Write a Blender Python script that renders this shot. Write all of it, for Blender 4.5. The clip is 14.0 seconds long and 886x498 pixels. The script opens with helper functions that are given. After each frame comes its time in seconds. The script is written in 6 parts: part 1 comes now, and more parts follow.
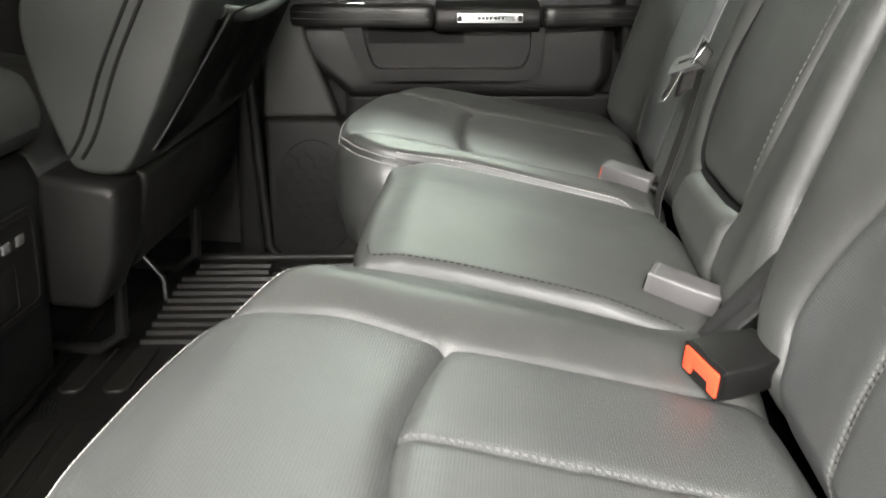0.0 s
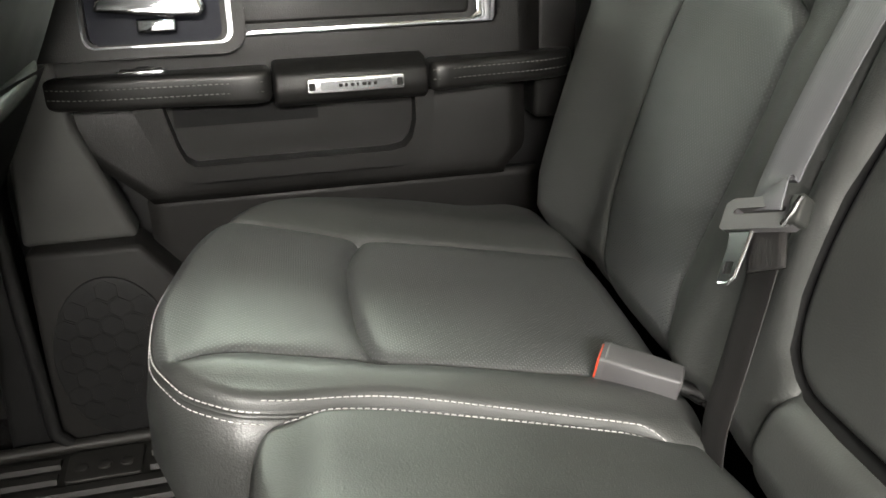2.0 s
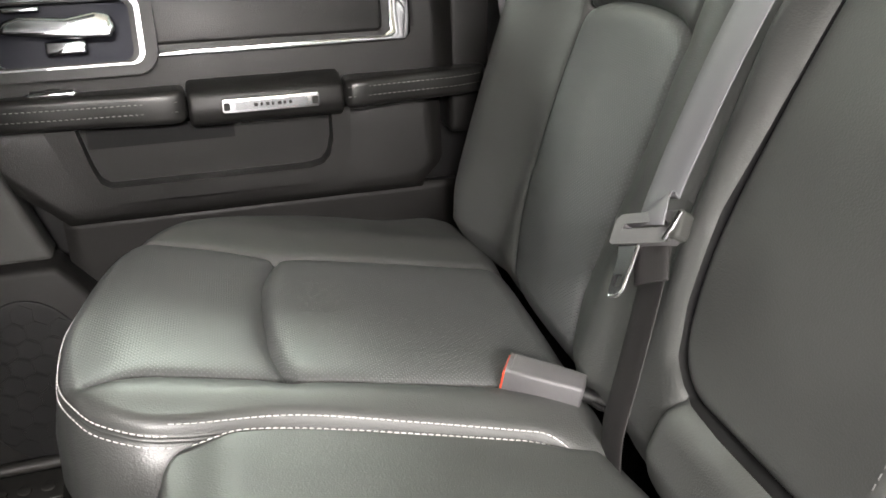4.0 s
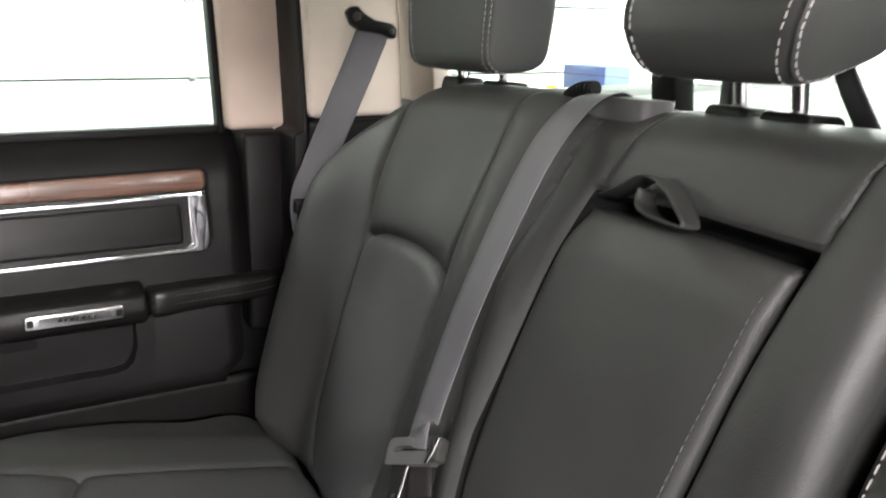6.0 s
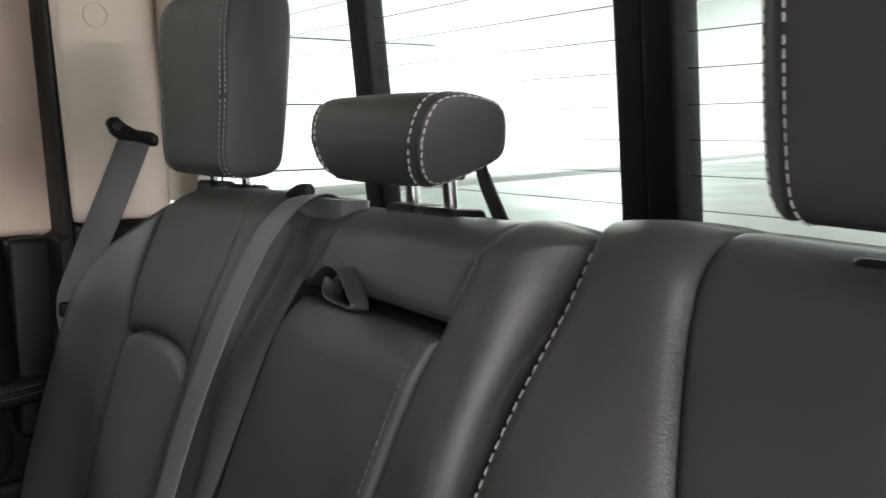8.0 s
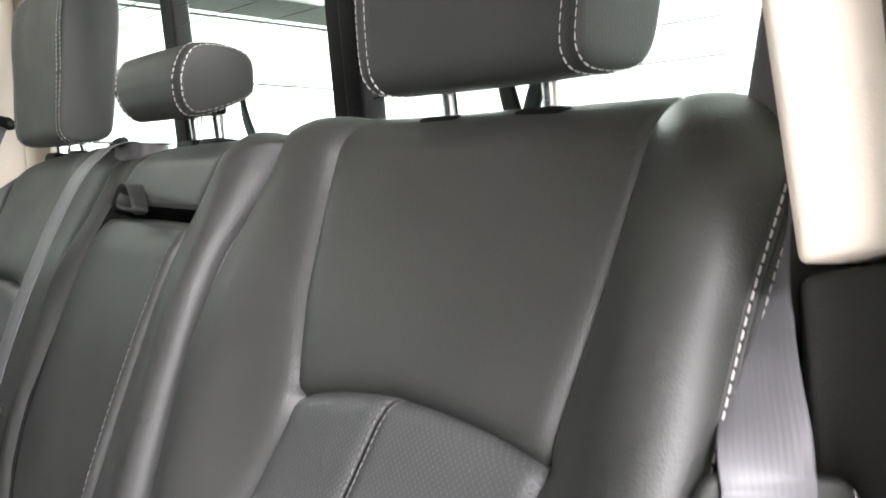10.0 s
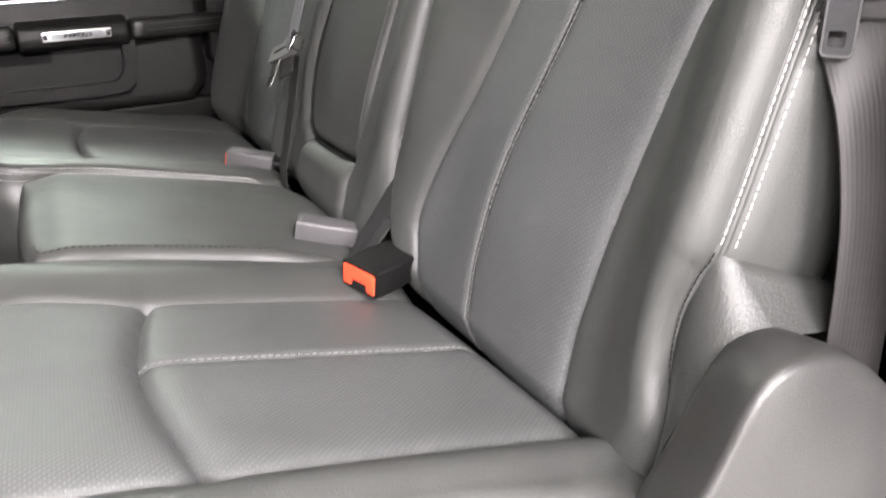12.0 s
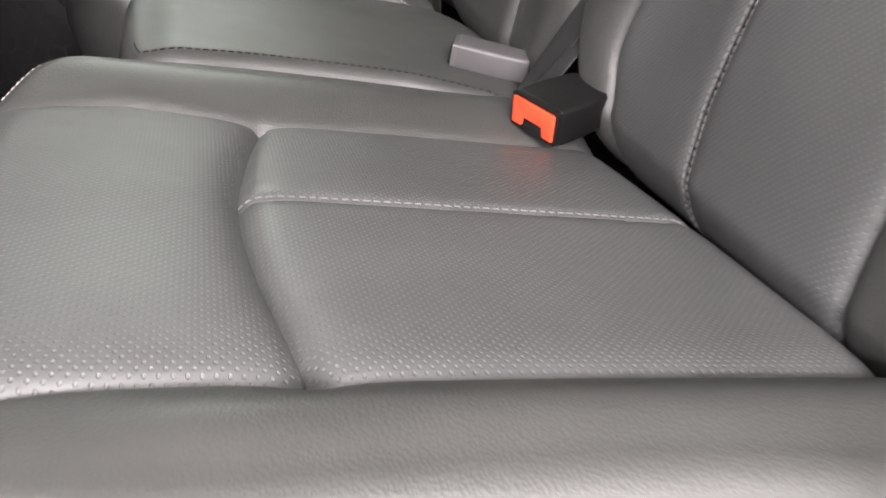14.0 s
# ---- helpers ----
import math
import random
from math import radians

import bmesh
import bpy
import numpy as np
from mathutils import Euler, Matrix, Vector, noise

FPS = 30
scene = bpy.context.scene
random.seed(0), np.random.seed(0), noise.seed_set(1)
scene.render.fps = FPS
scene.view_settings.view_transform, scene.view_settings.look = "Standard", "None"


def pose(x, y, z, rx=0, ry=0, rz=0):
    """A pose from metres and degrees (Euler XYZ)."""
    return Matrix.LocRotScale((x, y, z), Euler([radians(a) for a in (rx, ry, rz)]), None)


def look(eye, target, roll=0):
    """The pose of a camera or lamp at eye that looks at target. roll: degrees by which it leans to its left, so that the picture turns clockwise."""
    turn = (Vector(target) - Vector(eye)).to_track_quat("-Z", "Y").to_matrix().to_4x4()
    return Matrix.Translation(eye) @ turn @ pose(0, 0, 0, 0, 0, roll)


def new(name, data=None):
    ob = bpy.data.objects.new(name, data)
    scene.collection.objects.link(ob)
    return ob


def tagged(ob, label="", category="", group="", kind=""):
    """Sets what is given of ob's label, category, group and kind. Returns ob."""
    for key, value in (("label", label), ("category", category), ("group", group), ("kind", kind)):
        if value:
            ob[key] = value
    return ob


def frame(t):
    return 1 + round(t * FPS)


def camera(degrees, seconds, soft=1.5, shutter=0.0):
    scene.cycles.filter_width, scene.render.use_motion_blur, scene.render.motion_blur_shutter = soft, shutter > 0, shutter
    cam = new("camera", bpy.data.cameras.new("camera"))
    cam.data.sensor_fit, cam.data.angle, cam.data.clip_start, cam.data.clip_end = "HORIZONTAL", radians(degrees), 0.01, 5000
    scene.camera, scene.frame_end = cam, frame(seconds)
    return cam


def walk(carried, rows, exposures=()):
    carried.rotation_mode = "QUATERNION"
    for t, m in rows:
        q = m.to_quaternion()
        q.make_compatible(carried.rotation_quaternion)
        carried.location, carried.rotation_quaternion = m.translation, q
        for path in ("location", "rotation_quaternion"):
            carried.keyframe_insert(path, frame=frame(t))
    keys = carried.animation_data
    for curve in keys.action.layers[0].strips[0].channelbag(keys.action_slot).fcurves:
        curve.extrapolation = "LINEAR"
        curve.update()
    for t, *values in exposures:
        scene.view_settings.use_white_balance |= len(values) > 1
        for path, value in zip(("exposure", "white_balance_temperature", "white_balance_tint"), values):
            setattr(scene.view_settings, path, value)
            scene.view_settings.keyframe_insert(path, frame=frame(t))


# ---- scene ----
cam = camera(54.5, 14.0, 1.6, 0.3)
PATH = [
    (0, (0.094, -0.892, 0.737), (0.002, 0.964, 0.0), 3.9),
    (0.5, (0.041, -0.724, 0.759), (0.099, 1.134, 0.021), 3.4),
    (1, (0.003, -0.548, 0.79), (0.205, 1.294, 0.036), 3.6),
    (1.5, (-0.004, -0.421, 0.803), (0.273, 1.407, 0.041), 2.4),
    (2, (0.001, -0.326, 0.784), (0.317, 1.492, 0.013), 2.7),
    (4.5, (0.031, -0.366, 0.819), (0.53, 1.424, 0.08), 2.7),
    (5, (0.011, -0.396, 0.868), (0.59, 1.384, 0.165), 3.0),
    (5.5, (0.022, -0.411, 0.891), (0.737, 1.359, 0.293), 3.8),
    (6, (0.02, -0.444, 0.931), (0.881, 1.308, 0.496), 4.0),
    (6.5, (0.042, -0.459, 0.944), (1.01, 1.262, 0.624), 3.6),
    (7, (0.058, -0.474, 0.945), (1.103, 1.209, 0.671), 3.0),
    (7.5, (0.078, -0.52, 0.955), (1.186, 1.126, 0.708), 2.7),
    (9.8, (0.084, -0.858, 0.853), (1.416, 0.633, 0.782), 2.3),
    (10, (0.076, -0.882, 0.834), (1.396, 0.619, 0.756), 2.3),
    (10.5, (0.055, -0.939, 0.795), (1.299, 0.613, 0.582), 2.3),
    (11, (0.036, -0.98, 0.771), (1.153, 0.644, 0.433), 2.4),
    (11.5, (0.022, -1.014, 0.742), (0.974, 0.672, 0.24), 1.8),
    (12, (0.017, -1.042, 0.723), (0.801, 0.675, 0.06), 1.4),
    (12.5, (0.016, -1.053, 0.703), (0.672, 0.656, -0.102), 1.6),
    (13, (0.014, -1.036, 0.702), (0.577, 0.658, -0.2), 1.7),
    (13.5, (0.04, -0.984, 0.684), (0.547, 0.703, -0.261), 2.6),
    (14, (0.043, -0.859, 0.625), (0.528, 0.834, -0.323), 3.6),
]
EXPOSURES = [(0, 0.52, 6700, 2), (0.5, 0.58, 6700, 3), (1.5, 0.44, 6850, 1), (2.2, 0.50, 6850, 2), (4.5, 1.05, 6700, 7), (5.0, 1.15, 6700, 8), (5.5, 0.97, 6650, 8), (6.0, 0.05, 6550, 10), (6.5, -0.66, 6600, 12), (7.7, -0.83, 6500, 12), (9.8, 0.0, 6400, 9), (10.5, 0.48, 6350, 9), (11, 0.43, 6400, 10), (12, 0.34, 6550, 10), (12.5, 0.14, 6580, 11), (13, 0.06, 6600, 11), (14, -0.05, 6650, 12)]
# The cab stands nose-down by a few degrees against the line of its seats.
SEAT = Matrix.Rotation(radians(3.8), 4, "Y")
walk(cam, [(t, SEAT @ look(eye, target, roll)) for t, eye, target, roll in PATH], EXPOSURES)
DOOR = Matrix.Translation(SEAT @ Vector((0, 0.82, 0.53))) @ pose(0, 0, 0, 0, 0, 4) @ Matrix.Translation((0, -0.82, -0.53))

# ---- world and lights ----
world = bpy.data.worlds.new("garage_air")
scene.world = world
world.use_nodes = True
world.node_tree.nodes["Background"].inputs[0].default_value = (0.8, 0.87, 0.9, 1)
world.node_tree.nodes["Background"].inputs[1].default_value = 0.03


def lamp(x, y, z, sx, sy, watts, colour=(1.0, 0.975, 0.955)):
    data = bpy.data.lights.new("added_light", "AREA")
    data.shape, data.size, data.size_y, data.energy, data.color = "RECTANGLE", sx, sy, watts, colour
    ob = new("added_light", data)
    ob.matrix_basis = pose(x, y, z)
    return ob


# Unseen lamps added; places, watts and tints chosen to brighten cab and walls.
LAMPS = [(-2.4, -4.2, 1000), (0.0, -4.2, 1100), (2.6, -4.2, 450), (0.0, -2.2, 120), (-2.6, 3.2, 110), (0.3, 3.2, 110), (4.6, 4.0, 420), (5.4, 0.5, 520), (7.4, 0.5, 1900)]
for lx, ly, watts in LAMPS:
    lamp(lx, ly, 2.42, 1.6, 0.7, watts, (1.0, 0.935, 0.955) if ly < 0 else (0.955, 1.0, 0.95) if ly > 1 else (0.985, 1.0, 0.98))



# ---- materials ----
def material(name, colour, rough=0.5, metal=0.0, spec=0.5, vary=0.12, grain=0.0, grain_size=0.002, stain=0.25, coat=0.0, bump=0.15):
    """A surface with fine grain, wider mottling in tone and gloss, and relief."""
    m = bpy.data.materials.new(name)
    m.use_nodes = True
    nt = m.node_tree
    n, l = nt.nodes, nt.links
    b = n["Principled BSDF"]
    b.inputs["Metallic"].default_value = metal
    b.inputs["Specular IOR Level"].default_value = spec
    b.inputs["Coat Weight"].default_value = coat
    tex = n.new("ShaderNodeTexCoord")
    broad = n.new("ShaderNodeTexNoise")
    broad.inputs["Scale"].default_value = 9
    broad.inputs["Detail"].default_value = 6
    l.new(tex.outputs["Object"], broad.inputs["Vector"])
    ramp = n.new("ShaderNodeMapRange")
    ramp.inputs["From Min"].default_value, ramp.inputs["From Max"].default_value = 0.3, 0.7
    ramp.inputs["To Min"].default_value, ramp.inputs["To Max"].default_value = 1 - vary, 1 + vary
    l.new(broad.outputs["Fac"], ramp.inputs["Value"])
    tone = n.new("ShaderNodeMix")
    tone.data_type, tone.blend_type = "RGBA", "MULTIPLY"
    tone.inputs["Factor"].default_value = 1
    tone.inputs["A"].default_value = (*colour, 1)
    l.new(ramp.outputs["Result"], tone.inputs["B"])
    l.new(tone.outputs["Result"], b.inputs["Base Color"])
    gloss = n.new("ShaderNodeMapRange")
    gloss.inputs["From Min"].default_value, gloss.inputs["From Max"].default_value = 0.3, 0.7
    gloss.inputs["To Min"].default_value, gloss.inputs["To Max"].default_value = max(0.02, rough * (1 - stain)), min(1, rough * (1 + stain))
    l.new(broad.outputs["Fac"], gloss.inputs["Value"])
    l.new(gloss.outputs["Result"], b.inputs["Roughness"])
    if grain:
        fine = n.new("ShaderNodeTexVoronoi")
        fine.inputs["Scale"].default_value = 1 / grain_size
        l.new(tex.outputs["Object"], fine.inputs["Vector"])
        rise = n.new("ShaderNodeBump")
        rise.inputs["Strength"].default_value = bump
        rise.inputs["Distance"].default_value = grain
        l.new(fine.outputs["Distance"], rise.inputs["Height"])
        l.new(rise.outputs["Normal"], b.inputs["Normal"])
    return m


def perforated(name, colour, rough, pitch, turn):
    """Leather with a diamond grid of pinholes, laid out in the panel's own plan."""
    m = material(name, colour, rough, spec=0.4, vary=0.08, stain=0.15)
    nt = m.node_tree
    n, l = nt.nodes, nt.links
    b = n["Principled BSDF"]
    uv = n.new("ShaderNodeUVMap")
    uv.uv_map = "plan"
    rot = n.new("ShaderNodeMapping")
    rot.inputs["Rotation"].default_value = (0, 0, radians(turn))
    rot.inputs["Scale"].default_value = (1 / pitch, 1 / pitch, 1)
    l.new(uv.outputs["UV"], rot.inputs["Vector"])
    cell = n.new("ShaderNodeTexVoronoi")
    cell.voronoi_dimensions = "2D"
    cell.inputs["Scale"].default_value = 1
    cell.inputs["Randomness"].default_value = 0
    l.new(rot.outputs["Vector"], cell.inputs["Vector"])
    hole = n.new("ShaderNodeMapRange")
    hole.inputs["From Min"].default_value, hole.inputs["From Max"].default_value = 0.14, 0.26
    l.new(cell.outputs["Distance"], hole.inputs["Value"])
    dark = n.new("ShaderNodeMix")
    dark.data_type, dark.blend_type = "RGBA", "MULTIPLY"
    dark.inputs["Factor"].default_value = 1
    old = b.inputs["Base Color"].links[0].from_socket
    l.new(old, dark.inputs["A"])
    tone = n.new("ShaderNodeMapRange")
    tone.inputs["To Min"].default_value, tone.inputs["To Max"].default_value = 1.45, 1.0
    l.new(hole.outputs["Result"], tone.inputs["Value"])
    l.new(tone.outputs["Result"], dark.inputs["B"])
    l.new(dark.outputs["Result"], b.inputs["Base Color"])
    rise = n.new("ShaderNodeBump")
    rise.inputs["Strength"].default_value = 0.55
    rise.inputs["Distance"].default_value = 0.0008
    l.new(hole.outputs["Result"], rise.inputs["Height"])
    l.new(rise.outputs["Normal"], b.inputs["Normal"])
    return m


def woven(name, colour, rough):
    """Belt webbing: fine ribs along its length, by the plan map."""
    m = material(name, colour, rough, spec=0.3, vary=0.1)
    nt = m.node_tree
    n, l = nt.nodes, nt.links
    uv = n.new("ShaderNodeUVMap")
    uv.uv_map = "plan"
    wave = n.new("ShaderNodeTexWave")
    wave.bands_direction = "X"
    wave.inputs["Scale"].default_value = 115
    wave.inputs["Distortion"].default_value = 0.6
    l.new(uv.outputs["UV"], wave.inputs["Vector"])
    rise = n.new("ShaderNodeBump")
    rise.inputs["Strength"].default_value = 0.14
    rise.inputs["Distance"].default_value = 0.0004
    l.new(wave.outputs["Fac"], rise.inputs["Height"])
    l.new(rise.outputs["Normal"], n["Principled BSDF"].inputs["Normal"])
    return m


def crumple(m, size, depth, strength):
    """Adds the soft dents and creases of stuffed leather under the finer relief."""
    nt = m.node_tree
    n, l = nt.nodes, nt.links
    tex = n.new("ShaderNodeTexCoord")
    soft = n.new("ShaderNodeTexNoise")
    soft.inputs["Scale"].default_value = 1 / size
    soft.inputs["Detail"].default_value = 1
    soft.inputs["Distortion"].default_value = 0.7
    l.new(tex.outputs["Object"], soft.inputs["Vector"])
    rise = n.new("ShaderNodeBump")
    rise.inputs["Strength"].default_value = strength
    rise.inputs["Distance"].default_value = depth
    l.new(soft.outputs["Fac"], rise.inputs["Height"])
    b = n["Principled BSDF"]
    if b.inputs["Normal"].links:
        l.new(rise.outputs["Normal"], b.inputs["Normal"].links[0].from_node.inputs["Normal"])
    else:
        l.new(rise.outputs["Normal"], b.inputs["Normal"])


def wood_grain(name):
    m = material(name, (0.33, 0.15, 0.065), 0.34, coat=0.15, vary=0.1)
    nt = m.node_tree
    n, l = nt.nodes, nt.links
    tex = n.new("ShaderNodeTexCoord")
    rot = n.new("ShaderNodeMapping")
    rot.inputs["Scale"].default_value = (3, 40, 60)
    l.new(tex.outputs["Object"], rot.inputs["Vector"])
    fine = n.new("ShaderNodeTexNoise")
    fine.inputs["Scale"].default_value = 3
    fine.inputs["Detail"].default_value = 8
    l.new(rot.outputs["Vector"], fine.inputs["Vector"])
    ramp = n.new("ShaderNodeValToRGB")
    ramp.color_ramp.elements[0].position, ramp.color_ramp.elements[0].color = 0.3, (0.066, 0.031, 0.020, 1)
    ramp.color_ramp.elements[1].position, ramp.color_ramp.elements[1].color = 0.7, (0.170, 0.084, 0.053, 1)
    l.new(fine.outputs["Fac"], ramp.inputs["Fac"])
    l.new(ramp.outputs["Color"], n["Principled BSDF"].inputs["Base Color"])
    return m


def clear_glass(name, tint=(0.94, 1.0, 0.97)):
    m = bpy.data.materials.new(name)
    m.use_nodes = True
    n, l = m.node_tree.nodes, m.node_tree.links
    n.remove(n["Principled BSDF"])
    clear, gloss, mix = n.new("ShaderNodeBsdfTransparent"), n.new("ShaderNodeBsdfGlossy"), n.new("ShaderNodeMixShader")
    clear.inputs["Color"].default_value = (*tint, 1)
    gloss.inputs["Roughness"].default_value = 0.02
    mix.inputs[0].default_value = 0.03
    l.new(clear.outputs[0], mix.inputs[1])
    l.new(gloss.outputs[0], mix.inputs[2])
    l.new(mix.outputs[0], n["Material Output"].inputs[0])
    return m


def glowing(name, colour, power):
    m = bpy.data.materials.new(name)
    m.use_nodes = True
    b = m.node_tree.nodes["Principled BSDF"]
    b.inputs["Emission Color"].default_value = (*colour, 1)
    b.inputs["Emission Strength"].default_value = power
    return m


LEATHER = material("black_leather", (0.036, 0.0373, 0.0357), 0.50, spec=0.48, grain=0.0004, grain_size=0.0016, bump=0.38, vary=0.10, stain=0.14)
LEATHER_SIDE = material("side_vinyl", (0.027, 0.028, 0.0268), 0.48, spec=0.42, grain=0.0004, grain_size=0.0018, bump=0.45, vary=0.10)
PERF = perforated("perforated_leather", (0.056, 0.058, 0.0577), 0.48, 0.0034, 45)
PERF_BACK = perforated("perforated_back_leather", (0.051, 0.0532, 0.0535), 0.48, 0.0034, 45)
for hide in (LEATHER, LEATHER_SIDE, PERF, PERF_BACK):
    crumple(hide, 0.09, 0.005, 0.16)
THREAD = material("pale_thread", (0.41, 0.40, 0.388), 0.8, vary=0.1)
DULL_THREAD = material("dull_thread", (0.10, 0.10, 0.096), 0.75, vary=0.1)
DARK_THREAD = material("dark_thread", (0.095, 0.095, 0.093), 0.7)
# near-black for seams and slots, and for shade painted in recesses
GAP = material("seam_and_shade_black", (0.008, 0.008, 0.008), 0.9, spec=0.1)
WEB = woven("grey_webbing", (0.12, 0.12, 0.128), 0.45)
# lower belt runs: darker copy of the webbing, shade put into its colour
WEB_LAP = woven("shaded_belt_webbing", (0.0125, 0.0115, 0.0115), 0.55)
WEB_DARK = woven("dark_webbing", (0.013, 0.013, 0.0133), 0.6)
PLASTIC = material("black_plastic", (0.0062, 0.0062, 0.0062), 0.46, spec=0.16, grain=0.0004, grain_size=0.0012, bump=0.4)
DOORSKIN = material("charcoal_door_plastic", (0.0066, 0.0064, 0.0061), 0.42, spec=0.21, grain=0.0005, grain_size=0.0014, bump=0.45)
GREYTRIM = material("grey_moulded_plastic", (0.034, 0.034, 0.0325), 0.48, spec=0.3, grain=0.0004, grain_size=0.0014, bump=0.3)
SHIELD = material("textured_seat_shield_plastic", (0.025, 0.025, 0.0243), 0.42, spec=0.40, grain=0.0003, grain_size=0.0011, bump=0.3)
BEIGE = material("beige_pillar_trim", (0.73, 0.65, 0.56), 0.6, grain=0.0004, grain_size=0.0012, bump=0.3, vary=0.05)
TAN = material("tan_pillar_trim", (0.66, 0.54, 0.45), 0.55, grain=0.0004, grain_size=0.0012, bump=0.3, vary=0.05)
CHROME = material("chrome", (0.50, 0.51, 0.53), 0.08, metal=1.0, vary=0.03, stain=0.3)
SATIN = material("satin_metal", (0.72, 0.72, 0.73), 0.22, metal=1.0, vary=0.05)
GUNMETAL = material("dark_latch_steel", (0.045, 0.045, 0.047), 0.24, metal=0.7, vary=0.06)
VINYL = material("black_armrest_vinyl", (0.0085, 0.0083, 0.008), 0.36, spec=0.40, grain=0.0004, grain_size=0.0014, bump=0.35)
SEAL = material("grey_door_seal_rubber", (0.055, 0.055, 0.053), 0.55, spec=0.3, vary=0.15)
STEEL = material("belt_steel", (0.16, 0.16, 0.165), 0.22, metal=1.0, vary=0.06)
# handle cup: the dark bluish reflection in it is put into a flat colour
BLUE = material("cup_reflection_colour", (0.007, 0.008, 0.014), 0.5, spec=0.12, vary=0.1)
RED = material("red_buckle_button", (0.62, 0.06, 0.025), 0.4, vary=0.05)
BUCKLE = material("grey_buckle_plastic", (0.062, 0.060, 0.062), 0.5, grain=0.0003, grain_size=0.001, bump=0.3)
TONGUE = material("green_grey_tongue_plastic", (0.030, 0.031, 0.029), 0.5, spec=0.2, vary=0.06)
RUBBER = material("black_rubber", (0.0095, 0.0092, 0.0085), 0.42, spec=0.16, grain=0.0005, grain_size=0.002, bump=0.3, vary=0.25, stain=0.4)
CARPET = material("dark_carpet", (0.008, 0.008, 0.008), 0.95, spec=0.05, grain=0.004, grain_size=0.003, bump=1.0)
CONCRETE = material("grey_concrete", (0.27, 0.27, 0.26), 0.7, grain=0.003, grain_size=0.05, vary=0.2)
WHITEWALL = material("white_garage_wall", (0.84, 0.84, 0.835), 0.7, vary=0.04)
DARKKICK = material("black_kick_plastic", (0.0085, 0.0082, 0.0078), 0.52, spec=0.14, grain=0.0005, grain_size=0.0014, bump=0.4)
GREYWALL = material("grey_garage_wall", (0.26, 0.26, 0.255), 0.8, vary=0.1)
WHITESTEEL = material("white_painted_steel", (0.62, 0.65, 0.62), 0.45, vary=0.04)
BEDPAINT = material("pale_grey_bed_cover", (0.20, 0.205, 0.205), 0.5, vary=0.08)
WOOD = wood_grain("glossy_walnut_trim")
GLASS = clear_glass("window_glass")
TUBE = glowing("lit_diffuser", (0.95, 1.0, 0.96), 6.0)


# ---- mesh helpers ----
def thing(name, label, category, matrix, group="", kind=""):
    ob = new(name)
    ob.matrix_basis = matrix
    return tagged(ob, label, category, group, kind)


def mesh_object(name, data, mat, parent=None, label=""):
    data.materials.append(mat)
    ob = new(name, data)
    if parent:
        ob.parent = parent
    return tagged(ob, label)


def part(name, bm, mat, parent, label="", smooth=True):
    data = bpy.data.meshes.new(name)
    bmesh.ops.recalc_face_normals(bm, faces=bm.faces)
    for f in bm.faces:
        f.smooth = smooth
    bm.to_mesh(data)
    bm.free()
    if smooth:
        data.set_sharp_from_angle(angle=radians(38))
    return mesh_object(name, data, mat, parent, label)


def solid_thing(name, bm, mat, label, category, matrix, group="", kind="", smooth=True):
    ob = part(name, bm, mat, None, "", smooth)
    ob.matrix_basis = matrix
    return tagged(ob, label, category, group, kind)


def raw(name, verts, faces, mat, parent, label="", uvs=None, smooth=True):
    data = bpy.data.meshes.new(name)
    data.from_pydata([tuple(map(float, v)) for v in verts], [], [tuple(map(int, f)) for f in faces])
    if uvs is not None:
        layer = data.uv_layers.new(name="plan")
        idx = np.empty(len(data.loops), dtype=np.int32)
        data.loops.foreach_get("vertex_index", idx)
        layer.data.foreach_set("uv", np.asarray(uvs, dtype=np.float32)[idx].ravel())
    data.polygons.foreach_set("use_smooth", np.full(len(data.polygons), smooth))
    data.update()
    return mesh_object(name, data, mat, parent, label)


def box_bm(x0, x1, y0, y1, z0, z1, bevel=0.0, seg=3):
    bm = bmesh.new()
    bmesh.ops.create_cube(bm, size=1)
    bmesh.ops.scale(bm, vec=(x1 - x0, y1 - y0, z1 - z0), verts=bm.verts)
    bmesh.ops.translate(bm, vec=((x0 + x1) / 2, (y0 + y1) / 2, (z0 + z1) / 2), verts=bm.verts)
    if bevel:
        bmesh.ops.bevel(bm, geom=bm.edges[:], offset=bevel, segments=seg, profile=0.5, affect="EDGES")
    return bm


def prism_bm(pts, axis, a, b, bevel=0.0, seg=3):
    """A polygon given in the two other axes, drawn out along axis from a to b."""
    bm = bmesh.new()

    def at(p, v):
        return {"x": (v, p[0], p[1]), "y": (p[0], v, p[1]), "z": (p[0], p[1], v)}[axis]

    low = [bm.verts.new(at(p, a)) for p in pts]
    high = [bm.verts.new(at(p, b)) for p in pts]
    bm.faces.new(low)
    bm.faces.new(high[::-1])
    for i in range(len(pts)):
        j = (i + 1) % len(pts)
        bm.faces.new((low[i], low[j], high[j], high[i]))
    bmesh.ops.recalc_face_normals(bm, faces=bm.faces)
    if bevel:
        bmesh.ops.bevel(bm, geom=[e for e in bm.edges if e.calc_face_angle(0) > 0.5], offset=bevel, segments=seg, profile=0.5, affect="EDGES")
    return bm


